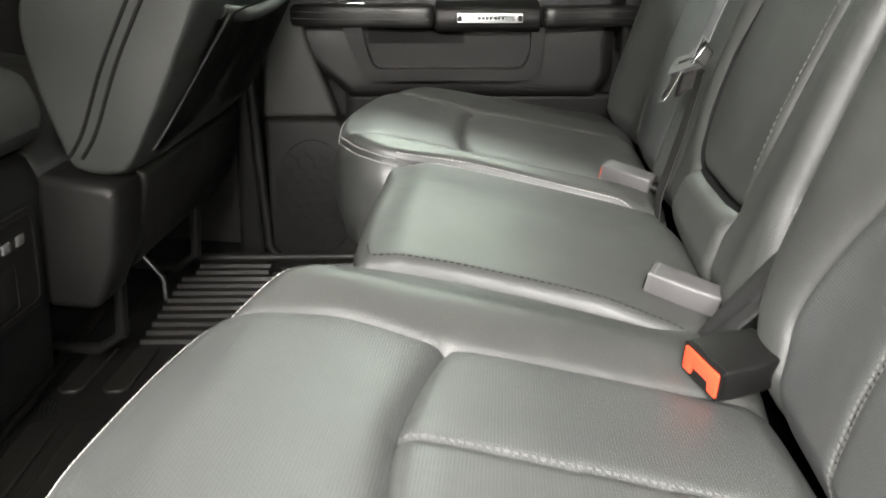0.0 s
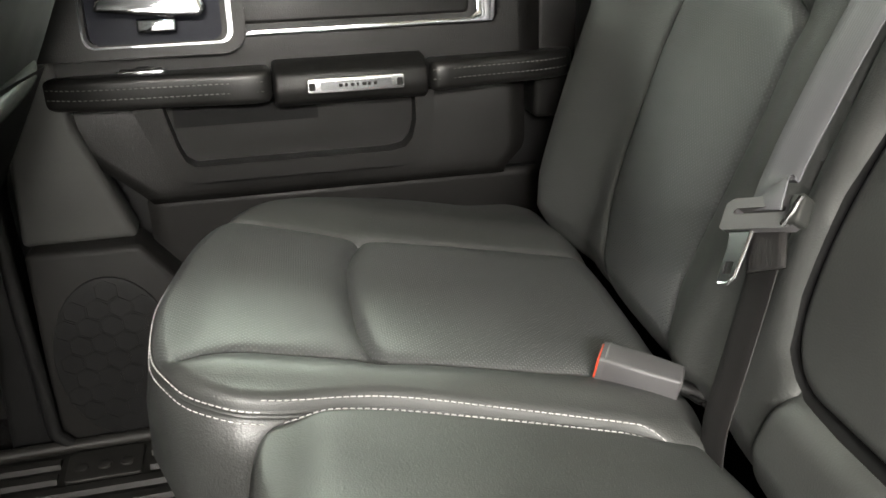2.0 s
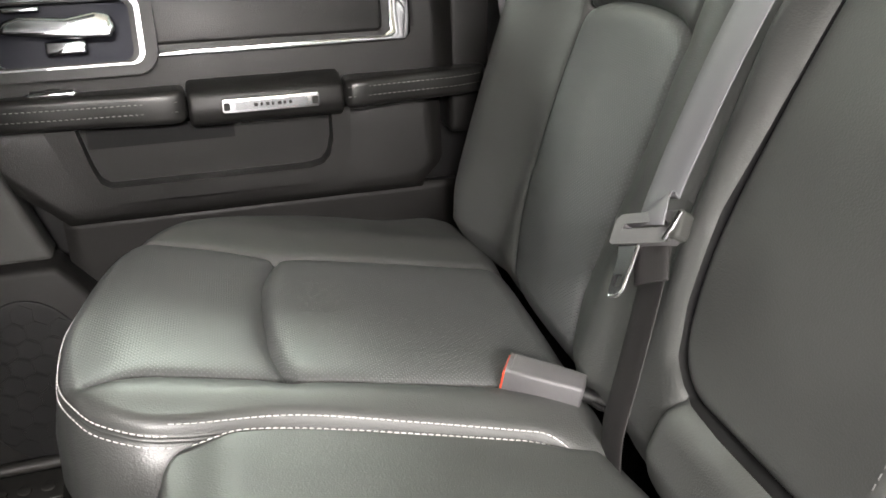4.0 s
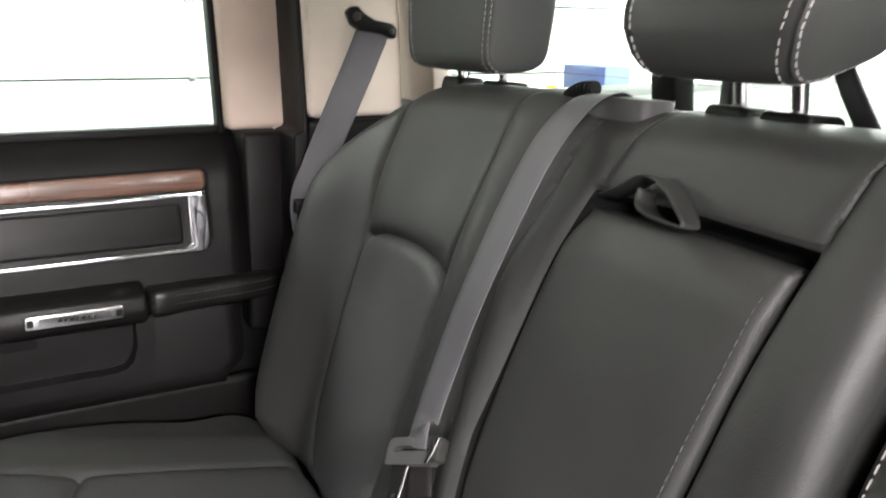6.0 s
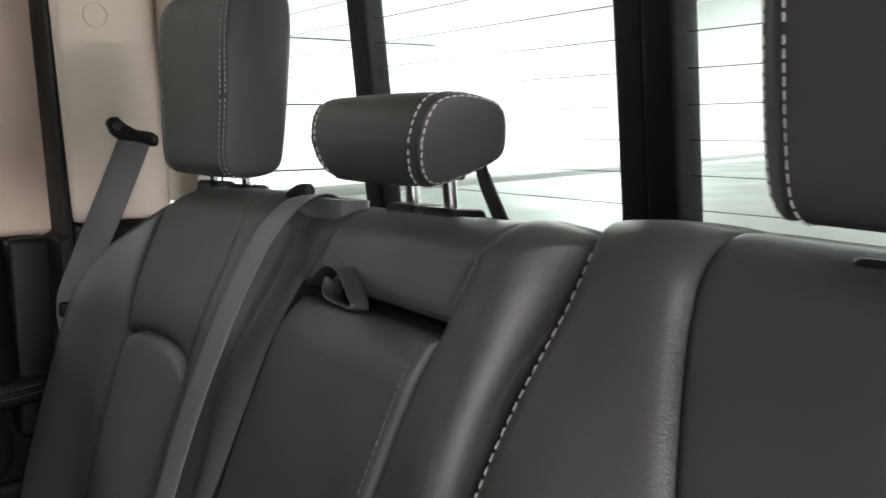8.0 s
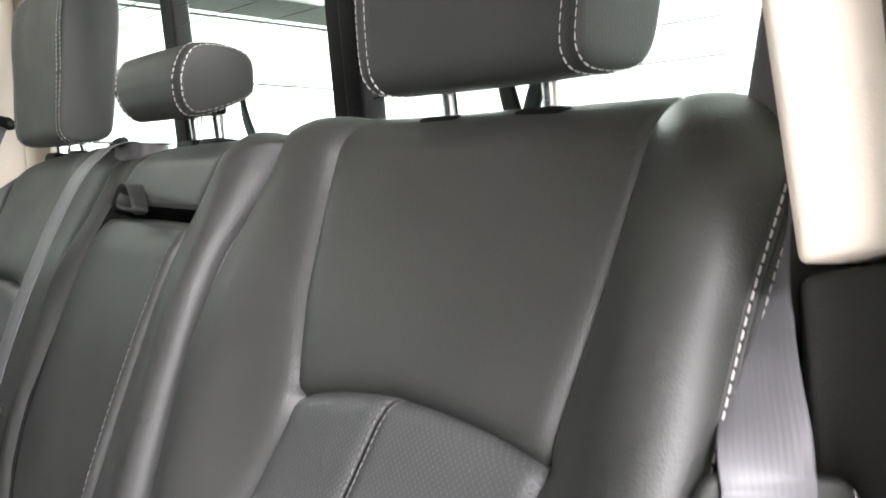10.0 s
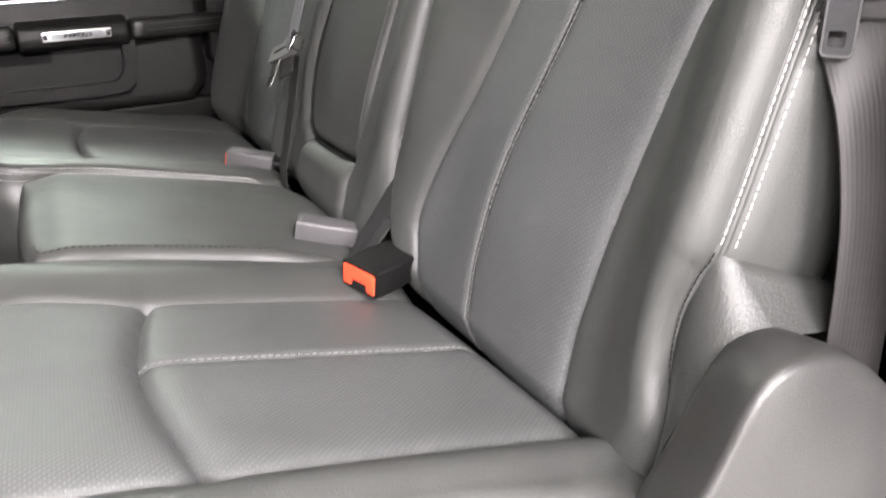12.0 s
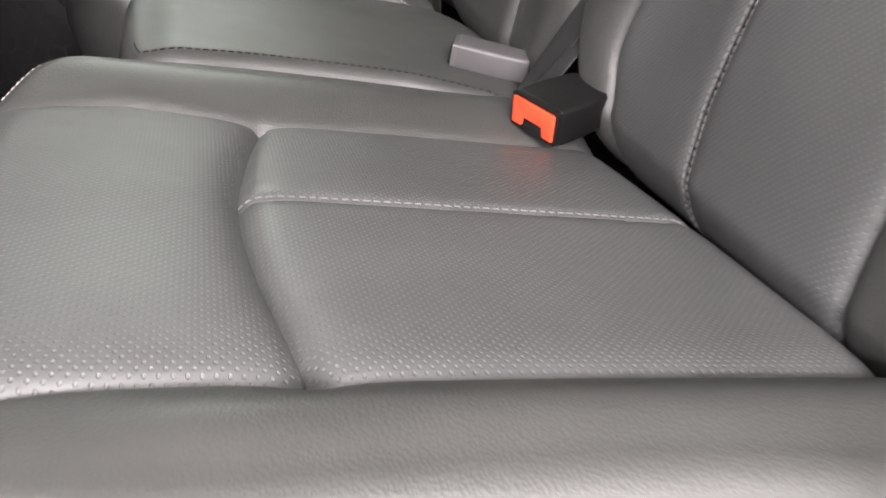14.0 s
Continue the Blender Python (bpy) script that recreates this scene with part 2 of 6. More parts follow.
def tube_bm(pts, radius, sides=10):
    """A round bar along a line of points."""
    bm = bmesh.new()
    rings = []
    pts = [Vector(p) for p in pts]
    for i, p in enumerate(pts):
        d = (pts[min(i + 1, len(pts) - 1)] - pts[max(i - 1, 0)]).normalized()
        u = d.orthogonal().normalized() if i == 0 else (u - d * u.dot(d)).normalized()
        v = d.cross(u)
        rings.append([bm.verts.new(p + radius * (math.cos(a) * u + math.sin(a) * v)) for a in np.linspace(0, 2 * math.pi, sides, endpoint=False)])
    for r, s in zip(rings, rings[1:]):
        for i in range(sides):
            bm.faces.new((r[i], r[(i + 1) % sides], s[(i + 1) % sides], s[i]))
    bm.faces.new(rings[0][::-1])
    bm.faces.new(rings[-1])
    return bm


def rounded(x0, x1, z0, z1, r, n=5):
    """A rectangle with round corners, as a list of points."""
    out = []
    for cx, cz, a in ((x1 - r, z1 - r, 0), (x0 + r, z1 - r, 90), (x0 + r, z0 + r, 180), (x1 - r, z0 + r, 270)):
        out += [(cx + r * math.cos(radians(a + 90 * i / n)), cz + r * math.sin(radians(a + 90 * i / n))) for i in range(n + 1)]
    return out


def ring_bm(outer, inner, axis, a, b):
    """A flat frame between two outlines of equal count, drawn out along axis."""
    bm = bmesh.new()

    def at(p, v):
        return {"x": (v, p[0], p[1]), "y": (p[0], v, p[1]), "z": (p[0], p[1], v)}[axis]

    loops = [[bm.verts.new(at(p, v)) for p in line] for line, v in ((outer, a), (outer, b), (inner, b), (inner, a))]
    n = len(outer)
    for k in range(4):
        one, two = loops[k], loops[(k + 1) % 4]
        for i in range(n):
            bm.faces.new((one[i], one[(i + 1) % n], two[(i + 1) % n], two[i]))
    return bm


def crom(ctrl, closed=False, per=10):
    """A smooth curve through points."""
    p = np.asarray(ctrl, float)
    n = len(p)
    out = []
    for i in range(n if closed else n - 1):
        g = lambda k: p[k % n] if closed else p[min(max(k, 0), n - 1)]  # noqa: E731
        a, b, c, d = g(i - 1), g(i), g(i + 1), g(i + 2)
        for t in np.linspace(0, 1, per, endpoint=False):
            out.append(0.5 * (2 * b + (c - a) * t + (2 * a - 5 * b + 4 * c - d) * t * t + (3 * b - a - 3 * c + d) * t ** 3))
    if not closed:
        out.append(p[-1])
    return np.array(out)


def even(line, count=None, step=None):
    """A line sampled anew at even steps."""
    line = np.asarray(line, float)
    s = np.r_[0, np.cumsum(np.linalg.norm(np.diff(line, axis=0), axis=1))]
    count = count or max(2, int(s[-1] / step) + 1)
    q = np.linspace(0, s[-1], count)
    return np.stack([np.interp(q, s, line[:, k]) for k in range(line.shape[1])], 1)


def near(points, line, closed=False):
    """Distance from points to a line, and the nearest places on it."""
    a = np.asarray(line, float)
    b = np.roll(a, -1, 0) if closed else a[1:]
    a = a if closed else a[:-1]
    best = np.full(len(points), 1e9)
    spot = np.array(points, float)
    for p, q in zip(a, b):
        d = q - p
        t = np.clip(((points - p) @ d) / max(d @ d, 1e-12), 0, 1)
        c = p + t[:, None] * d
        e = np.hypot(*(points - c).T)
        hit = e < best
        best[hit] = e[hit]
        spot[hit] = c[hit]
    return best, spot


def inside(points, poly):
    x, y = points.T
    res = np.zeros(len(points), bool)
    p = np.asarray(poly, float)
    for (x0, y0), (x1, y1) in zip(p, np.roll(p, -1, 0)):
        if y0 != y1:
            res ^= ((y0 > y) != (y1 > y)) & (x < (x1 - x0) * (y - y0) / (y1 - y0) + x0)
    return res


def smooth(v, a, b):
    t = np.clip((v - a) / (b - a), 0, 1)
    return t * t * (3 - 2 * t)


def pieces(cells, chosen):
    """Groups of faces that hang together."""
    root = {}

    def find(v):
        while root.setdefault(v, v) != v:
            root[v] = root[root[v]]
            v = root[v]
        return v

    for f in chosen:
        a = find(cells[f][0])
        for v in cells[f][1:]:
            root[find(v)] = a
    groups = {}
    for f in chosen:
        groups.setdefault(find(cells[f][0]), []).append(f)
    return list(groups.values())


class Pad:
    """An upholstered pad: a closed outline in plan, a height over it, sewn seams that pull it in, and round edges."""

    def __init__(self, ctrl, corners, place, height, seams=(), edge=0.018, per=12):
        self.place, self.height, self.seams, self.edge = place, height, seams, edge
        dense = crom(ctrl, True, per)
        self.line = dense
        c = [k * per for k in corners] + [len(dense)]
        self.sides = [np.vstack([dense[c[k] : c[k + 1] + 1], dense[:1]]) if c[k + 1] == len(dense) else dense[c[k] : c[k + 1] + 1] for k in range(4)]

    def lift(self, p):
        h = self.height(p[:, 0], p[:, 1])
        for line, w, depth in self.seams:
            d = near(p, line)[0]
            h = h - depth * (0.8 * np.exp(-d / w) + 0.45 * np.exp(-d / 0.0025))
        r = self.edge(p[:, 0], p[:, 1]) if callable(self.edge) else self.edge
        d = np.minimum(near(p, self.line, True)[0], r)
        return h - (r - np.sqrt(np.maximum(0, r * r - (r - d) ** 2)))

    def at(self, p, up=0.0):
        p = np.asarray(p, float)
        h = self.lift(p)
        e = 0.002
        base = self.place(p[:, 0], p[:, 1], h)
        du = self.place(p[:, 0] + e, p[:, 1], self.lift(p + (e, 0))) - base
        dv = self.place(p[:, 0], p[:, 1] + e, self.lift(p + (0, e))) - base
        n = np.cross(du, dv)
        n /= np.linalg.norm(n, axis=1)[:, None]
        out = self.place(p[:, 0], p[:, 1], h + 0.01) - base
        n *= np.sign((n * out).sum(1))[:, None]
        return base + up * n, n

    def build(self, owner, nu, nv, regions, main):
        """Cuts the pad into its panels: regions are (name, outline in plan, material, label); main is the panel that is left."""
        def spread(n):
            s = np.linspace(0, 1, n)
            return s - 0.6 * np.sin(2 * np.pi * s) / (2 * np.pi)

        u, v = spread(nu), spread(nv)

        def along(side, q):
            s = np.r_[0, np.cumsum(np.linalg.norm(np.diff(side, axis=0), axis=1))]
            s /= s[-1]
            return np.stack([np.interp(q, s, side[:, k]) for k in range(2)], 1)

        bottom, right, top, left = along(self.sides[0], u), along(self.sides[1], v), along(self.sides[2][::-1], u), along(self.sides[3][::-1], v)
        U, V = u[:, None, None], v[None, :, None]
        g = (1 - V) * bottom[:, None] + V * top[:, None] + (1 - U) * left[None] + U * right[None]
        g -= (1 - U) * (1 - V) * bottom[0] + U * (1 - V) * bottom[-1] + (1 - U) * V * top[0] + U * V * top[-1]
        inner = np.zeros((nu, nv), bool)
        inner[1:-1, 1:-1] = True
        p = g.reshape(-1, 2)
        first = p.copy()
        free = inner.ravel()
        sewn = np.zeros(len(p), bool)
        grid = np.arange(nu * nv).reshape(nu, nv)
        ends = np.concatenate([np.stack([grid[:-1].ravel(), grid[1:].ravel()], 1), np.stack([grid[:, :-1].ravel(), grid[:, 1:].ravel()], 1)])
        for line, _, _ in self.seams:
            # where a grid line crosses the seam, its nearer end is drawn along it onto the seam
            a, step = p[ends[:, 0]], p[ends[:, 1]] - p[ends[:, 0]]
            who, far, spot = [], [], []
            for q0, q1 in zip(line, line[1:]):
                d = q1 - q0
                det = step[:, 0] * d[1] - step[:, 1] * d[0]
                det = np.where(np.abs(det) < 1e-15, 1e-15, det)
                t = ((q0[0] - a[:, 0]) * d[1] - (q0[1] - a[:, 1]) * d[0]) / det
                r = ((q0[0] - a[:, 0]) * step[:, 1] - (q0[1] - a[:, 1]) * step[:, 0]) / det
                hit = np.flatnonzero((t >= 0) & (t <= 1) & (r >= 0) & (r <= 1))
                for k in hit:
                    v = ends[k, 0] if t[k] < 0.5 else ends[k, 1]
                    w = a[k] + t[k] * step[k]
                    who.append(v)
                    far.append(float(np.hypot(*(p[v] - w))))
                    spot.append(w)
            done = set()
            for k in np.argsort(far):
                v = who[k]
                if free[v] and not sewn[v] and v not in done:
                    p[v] = spot[k]
                    done.add(v)
            if done:
                sewn[list(done)] = True
        idx = np.arange(nu * nv).reshape(nu, nv)
        quads = np.stack([idx[:-1, :-1], idx[1:, :-1], idx[1:, 1:], idx[:-1, 1:]], -1).reshape(-1, 4)
        e1, e2 = first[quads[:, 1]] - first[quads[:, 0]], first[quads[:, 3]] - first[quads[:, 0]]
        turn = np.sign(np.median(e1[:, 0] * e2[:, 1] - e1[:, 1] * e2[:, 0]))
        for _ in range(8):
            c = p[quads]
            flip = np.zeros(len(quads), bool)
            for k in range(4):
                a, b = c[:, (k + 1) % 4] - c[:, k], c[:, (k + 3) % 4] - c[:, k]
                flip |= turn * (a[:, 0] * b[:, 1] - a[:, 1] * b[:, 0]) < -1e-9
            near_quads = quads[flip]
            far_moved = np.linalg.norm(p[near_quads] - first[near_quads], axis=2) * sewn[near_quads]
            undo = np.unique(near_quads[np.arange(len(near_quads)), far_moved.argmax(1)])
            undo = undo[sewn[undo]]
            if not len(undo):
                break
            p[undo], sewn[undo] = first[undo], False
        h = self.lift(p)
        pts = self.place(p[:, 0], p[:, 1], h)
        idx = np.arange(nu * nv).reshape(nu, nv)
        quads = np.stack([idx[:-1, :-1], idx[1:, :-1], idx[1:, 1:], idx[:-1, 1:]], -1).reshape(-1, 4)
        one = sewn[quads[:, 0]] & sewn[quads[:, 2]]
        two = sewn[quads[:, 1]] & sewn[quads[:, 3]] & ~one
        rest = quads[~(one | two)]
        tris = np.concatenate([quads[one][:, [0, 1, 2]], quads[one][:, [0, 2, 3]], quads[two][:, [1, 2, 3]], quads[two][:, [1, 3, 0]]])
        mid = np.concatenate([p[rest].mean(1), p[tris].mean(1)])
        cells = [tuple(f) for f in rest] + [tuple(f) for f in tris]
        panels = list(regions) + [(main[0], None, main[1], main[2])]
        owner_of = np.full(len(mid), len(panels) - 1)
        for k in range(len(panels) - 2, -1, -1):
            owner_of[inside(mid, panels[k][1])] = k
        for k in range(len(panels)):
            for piece in pieces(cells, np.flatnonzero(owner_of == k)):
                if len(piece) < 60:
                    owner_of[piece] = -1
        for _ in range(12):
            specks = np.flatnonzero(owner_of < 0)
            if not len(specks):
                break
            wanted = {v for f in specks for v in cells[f]}
            votes = {}
            for f in np.flatnonzero(owner_of >= 0):
                for v in cells[f]:
                    if v in wanted:
                        votes.setdefault(v, []).append(owner_of[f])
            for f in specks:
                near_by = [k for v in cells[f] for k in votes.get(v, ())]
                if near_by:
                    owner_of[f] = max(set(near_by), key=near_by.count)
        made = {}
        for k, (name, _, mat, label) in enumerate(panels):
            for piece in pieces(cells, np.flatnonzero(owner_of == k)):
                used, inv = np.unique(np.concatenate([cells[f] for f in piece]), return_inverse=True)
                faces, at = [], 0
                for f in piece:
                    faces.append(tuple(inv[at : at + len(cells[f])]))
                    at += len(cells[f])
                made[name] = raw(name, pts[used], faces, mat, owner, label, uvs=p[used])
        self.rim = np.concatenate([idx[:, 0], idx[-1, 1:], idx[-2::-1, -1], idx[0, -2:0:-1]])
        self.rim_plan, self.rim_h = p[self.rim], h[self.rim]
        return made

    def skirt(self, owner, name, rings, mat, label=""):
        """The side wall: rings of (outward, down) from the rim."""
        a = self.rim_plan
        d = np.roll(a, -1, 0) - np.roll(a, 1, 0)
        n = np.stack([d[:, 1], -d[:, 0]], 1)
        n /= np.maximum(np.linalg.norm(n, axis=1), 1e-9)[:, None]
        if near(a[:1] + 0.004 * n[:1], a, True)[0][0] and inside(a[:1] + 0.004 * n[:1], a)[0]:
            n = -n
        for _ in range(3):
            n = (n + np.roll(n, 1, 0) + np.roll(n, -1, 0)) / 3
            n /= np.linalg.norm(n, axis=1)[:, None]
        self.rim_out = n
        rows = []
        for out, down in [(0, 0)] + list(rings):
            q = a + out * n
            rows.append(self.place(q[:, 0], q[:, 1], self.rim_h - down))
        m = len(a)
        faces = [(k * m + i, k * m + (i + 1) % m, (k + 1) * m + (i + 1) % m, (k + 1) * m + i) for k in range(len(rows) - 1) for i in range(m)]
        s = np.r_[0, np.cumsum(np.linalg.norm(np.diff(a, axis=0), axis=1))]
        uv = np.concatenate([np.stack([s, np.full(m, down)], 1) for out, down in [(0, 0)] + list(rings)])
        return raw(name, np.concatenate(rows), faces, mat, owner, label, uvs=uv)

    def rim_row(self, out, down, pick):
        """Places and outward normals along the side wall, where pick(plan) holds."""
        q = self.rim_plan + out * self.rim_out
        base = self.place(q[:, 0], q[:, 1], self.rim_h - down)
        away = self.place(q[:, 0] + 0.01 * self.rim_out[:, 0], q[:, 1] + 0.01 * self.rim_out[:, 1], self.rim_h - down) - base
        ok = pick(self.rim_plan)
        start = int(np.argmax(ok & ~np.roll(ok, 1))) if not ok.all() else 0
        ok, base, away = np.roll(ok, -start), np.roll(base, -start, 0), np.roll(away, -start, 0)
        n = int(np.argmin(ok)) if not ok.all() else len(ok)
        return base[:n], away[:n] / np.linalg.norm(away[:n], axis=1)[:, None]

    def rim_inset(self, inset, pick):
        q = self.rim_plan - inset * self.rim_out
        ok = pick(self.rim_plan)
        start = int(np.argmax(ok & ~np.roll(ok, 1))) if not ok.all() else 0
        ok, q = np.roll(ok, -start), np.roll(q, -start, 0)
        n = int(np.argmin(ok)) if not ok.all() else len(ok)
        return even(q[:n], step=0.004)


def stitches(owner, pts, normals, mat=None, dash=0.0044, gap=0.0014, wide=0.00044, high=0.0005, name="stitching"):
    """A row of thread dashes along a line on a surface."""
    pts, normals = np.asarray(pts, float), np.asarray(normals, float)
    s = np.r_[0, np.cumsum(np.linalg.norm(np.diff(pts, axis=0), axis=1))]
    verts, faces = [], []

    def sample(q):
        return np.array([np.interp(q, s, pts[:, k]) for k in range(3)]), np.array([np.interp(q, s, normals[:, k]) for k in range(3)])

    q = 0.0
    while q + dash < s[-1]:
        (a, na), (b, nb) = sample(q), sample(q + dash)
        t = (b - a) / max(np.linalg.norm(b - a), 1e-9)
        n = (na + nb) / 2
        n /= max(np.linalg.norm(n), 1e-9)
        w = np.cross(n, t)
        k = len(verts)
        for base, up, side in ((a, -0.0004, wide), (a, -0.0004, -wide), (b, -0.0004, -wide), (b, -0.0004, wide)):
            verts.append(base + up * n + side * w)
        for base, side, off in ((a, wide, 0.0006), (a, -wide, 0.0006), (b, -wide, -0.0006), (b, wide, -0.0006)):
            verts.append(base + high * n + 0.6 * side * w + off * t)
        faces += [(k + 4, k + 5, k + 6, k + 7)] + [(k + i, k + (i + 1) % 4, k + 4 + (i + 1) % 4, k + 4 + i) for i in range(4)]
        q += dash + gap
    if verts:
        return raw(name, verts, faces, mat or THREAD, owner, "", smooth=False)


def strip(owner, name, path, width, thick, mat, across=None, label=""):
    """A flat band along a path of (place, normal): webbing and straps."""
    P = np.array([p for p, _ in path], float)
    N = np.array([n for _, n in path], float)
    P, N = crom(P, False, 6), crom(N, False, 6)
    T = np.gradient(P, axis=0)
    T /= np.linalg.norm(T, axis=1)[:, None]
    N /= np.linalg.norm(N, axis=1)[:, None]
    W = np.cross(N, T)
    W /= np.linalg.norm(W, axis=1)[:, None]
    N = np.cross(T, W)
    s = np.r_[0, np.cumsum(np.linalg.norm(np.diff(P, axis=0), axis=1))]
    offs = [(-0.5, 0), (-0.47, 0.5), (-0.25, 0.5), (0, 0.5), (0.25, 0.5), (0.47, 0.5), (0.5, 0), (0.47, -0.5), (0, -0.5), (-0.47, -0.5)]
    verts, uv, faces = [], [], []
    for i in range(len(P)):
        for a, b in offs:
            verts.append(P[i] + a * width * W[i] + b * thick * N[i])
            uv.append((a * width, s[i]))
    m = len(offs)
    for i in range(len(P) - 1):
        for k in range(m):
            faces.append((i * m + k, i * m + (k + 1) % m, (i + 1) * m + (k + 1) % m, (i + 1) * m + k))
    faces += [tuple(range(m))[::-1], tuple((len(P) - 1) * m + k for k in range(m))]
    return raw(name, verts, faces, mat, owner, label, uvs=uv)


# The two upholstery planes: the cushions, and the backrests leaning behind them.
def on_cushion(x, y, h):
    return np.stack([x, y, h], 1)


BACK_O, BACK_UP, BACK_OUT = np.array((0.335, 0, 0.38)), np.array((0.2425, 0, 0.9701)), np.array((-0.9701, 0, 0.2425))


def on_back(y, h, n):
    return BACK_O + np.outer(h, BACK_UP) + np.outer(n, BACK_OUT) + np.outer(y, (0, 1, 0))


def back_pt(y, h, n):
    return tuple(on_back(np.array([y]), np.array([h]), np.array([n]))[0])


OUT = tuple(BACK_OUT)


# ---- rear bench: cushions ----
def cushion_plane(x):
    return 0.415 - 0.13 * x


def cushion_edge(x, y):
    return 0.017 + 0.025 * smooth(x, 0.27, 0.33)


# The outer seat by the open door.
def near_cushion_edge(x, y):
    return 0.017 + 0.025 * smooth(x, 0.27, 0.33) * (1 - 0.7 * smooth(-y, 0.60, 0.66))


def near_height(x, y):
    side = np.maximum(0, -y - 0.27)
    inner = 0.012 * np.exp(-(((y + 0.215) / 0.035) ** 2))
    outer = 0.010 * np.exp(-(((y + 0.640) / 0.022) ** 2)) * smooth(x, -0.07, 0.05)
    return cushion_plane(x) + 0.007 + 0.08 * side + inner + outer - 0.012 * smooth(-x, 0.07, 0.125) - 0.011 * smooth(-x, -0.22, 0.08) * smooth(-y, 0.57, 0.67)


n_inner = crom([(-0.135, -0.300), (-0.093, -0.285), (-0.029, -0.262), (0.02, -0.264), (0.072, -0.272), (0.182, -0.270), (0.263, -0.270), (0.375, -0.268)])
n_arc = crom([(0.072, -0.272), (0.058, -0.35), (0.050, -0.43), (0.054, -0.51), (0.069, -0.607)])
n_outer = crom([(-0.135, -0.690), (-0.085, -0.641), (-0.057, -0.621), (-0.015, -0.609), (0.069, -0.607), (0.156, -0.607), (0.323, -0.607), (0.375, -0.607)])
n_mid = crom([(0.050, -0.429), (0.19, -0.429), (0.375, -0.429)])


def half_plane(v, axis):
    """A large region on the high side of a value."""
    return np.array([(-5, v), (5, v), (5, 5), (-5, 5)]) if axis == 1 else np.array([(v, -5), (v, 5), (5, 5), (5, -5)])


def upto(line, x):
    return line[line[:, 0] <= x + 1e-6]


def beyond(line, x):
    return line[line[:, 0] >= x - 1e-6]


seat_near = thing("rear_seat", "black leather outer rear seat with perforated inserts and white double stitching", "car seat", SEAT, "rear seats")
pad = Pad(
    [(0.342, -0.172), (0.247, -0.160), (0.16, -0.148), (0.06, -0.146), (-0.013, -0.158), (-0.055, -0.190), (-0.090, -0.240), (-0.112, -0.300), (-0.122, -0.370), (-0.125, -0.45), (-0.124, -0.53), (-0.112, -0.590), (-0.085, -0.636), (-0.04, -0.668), (0.02, -0.680), (0.10, -0.680), (0.20, -0.682), (0.30, -0.690), (0.342, -0.696)],
    (0, 6, 12, 18), on_cushion, near_height,
    [(n_inner, 0.010, 0.009), (n_arc, 0.009, 0.009), (n_outer, 0.009, 0.008), (n_mid, 0.004, 0.004)], near_cushion_edge)
front_poly = np.vstack([upto(n_inner, 0.072), n_arc, upto(n_outer, 0.069)[::-1], [(-0.2, -0.72), (-0.2, -0.30)]])
in_back, out_back = beyond(n_inner, 0.072), beyond(n_outer, 0.069)
arc_in, arc_out = n_arc[n_arc[:, 1] >= -0.4291], n_arc[n_arc[:, 1] <= -0.4289]
rear_in = np.vstack([in_back, [(0.40, -0.268), (0.40, -0.429)], n_mid[::-1], arc_in[::-1]])
rear_out = np.vstack([n_mid, [(0.40, -0.429), (0.40, -0.607)], out_back[::-1], arc_out[::-1]])
pad.build(seat_near, 150, 165, [("front_insert", front_poly, PERF, "perforated leather"), ("rear_insert", rear_in, PERF, "perforated leather"), ("rear_insert", rear_out, PERF, "perforated leather"), ("inner_bolster", half_plane(-0.44, 1), LEATHER, "smooth leather")], ("outer_bolster", LEATHER, "smooth leather"))
pad.skirt(seat_near, "side_panel", [(0.0012, 0.0015), (0.0018, 0.0028), (0.0004, 0.0038), (0.0022, 0.0048), (0.0026, 0.0058), (0.0008, 0.0068), (0.0034, 0.0082), (0.009, 0.05), (0.009, 0.09), (-0.004, 0.15), (-0.05, 0.20)], LEATHER_SIDE, "smooth vinyl skirt")
edge_pick = lambda p: (p[:, 0] < 0.308) & ~((p[:, 1] > -0.175))  # noqa: E731
side_pick = lambda p: (p[:, 0] < 0.308) & (p[:, 1] < -0.60)  # noqa: E731
stitches(seat_near, *pad.rim_row(0.0022, 0.0005, side_pick))
stitches(seat_near, *pad.at(pad.rim_inset(0.0045, lambda p: (p[:, 0] < -0.012) & (p[:, 1] > -0.61)), 0.0003), None, 0.0042, 0.0018, 0.0004, 0.0004)
stitches(seat_near, *pad.rim_row(0.0038, 0.0100, edge_pick))
part("end_seam", tube_bm([(0.311, -0.6925, 0.384), (0.314, -0.6985, 0.362), (0.313, -0.7005, 0.338), (0.306, -0.7015, 0.315), (0.292, -0.7015, 0.290), (0.272, -0.700, 0.268)], 0.0012, 8), GAP, seat_near, "dark seam at the end of the skirt")
part("end_piping", tube_bm([(0.3145, -0.6925, 0.385), (0.3178, -0.6985, 0.362), (0.3168, -0.7005, 0.337), (0.3092, -0.7015, 0.313), (0.2945, -0.7015, 0.287), (0.274, -0.700, 0.265)], 0.0026, 8), LEATHER, seat_near, "rolled leather edge")
stitches(seat_near, *pad.at(even(n_mid[:, :] + (0, 0.0035), step=0.004), 0.0003), DARK_THREAD, 0.004, 0.002, 0.0006, 0.0004)


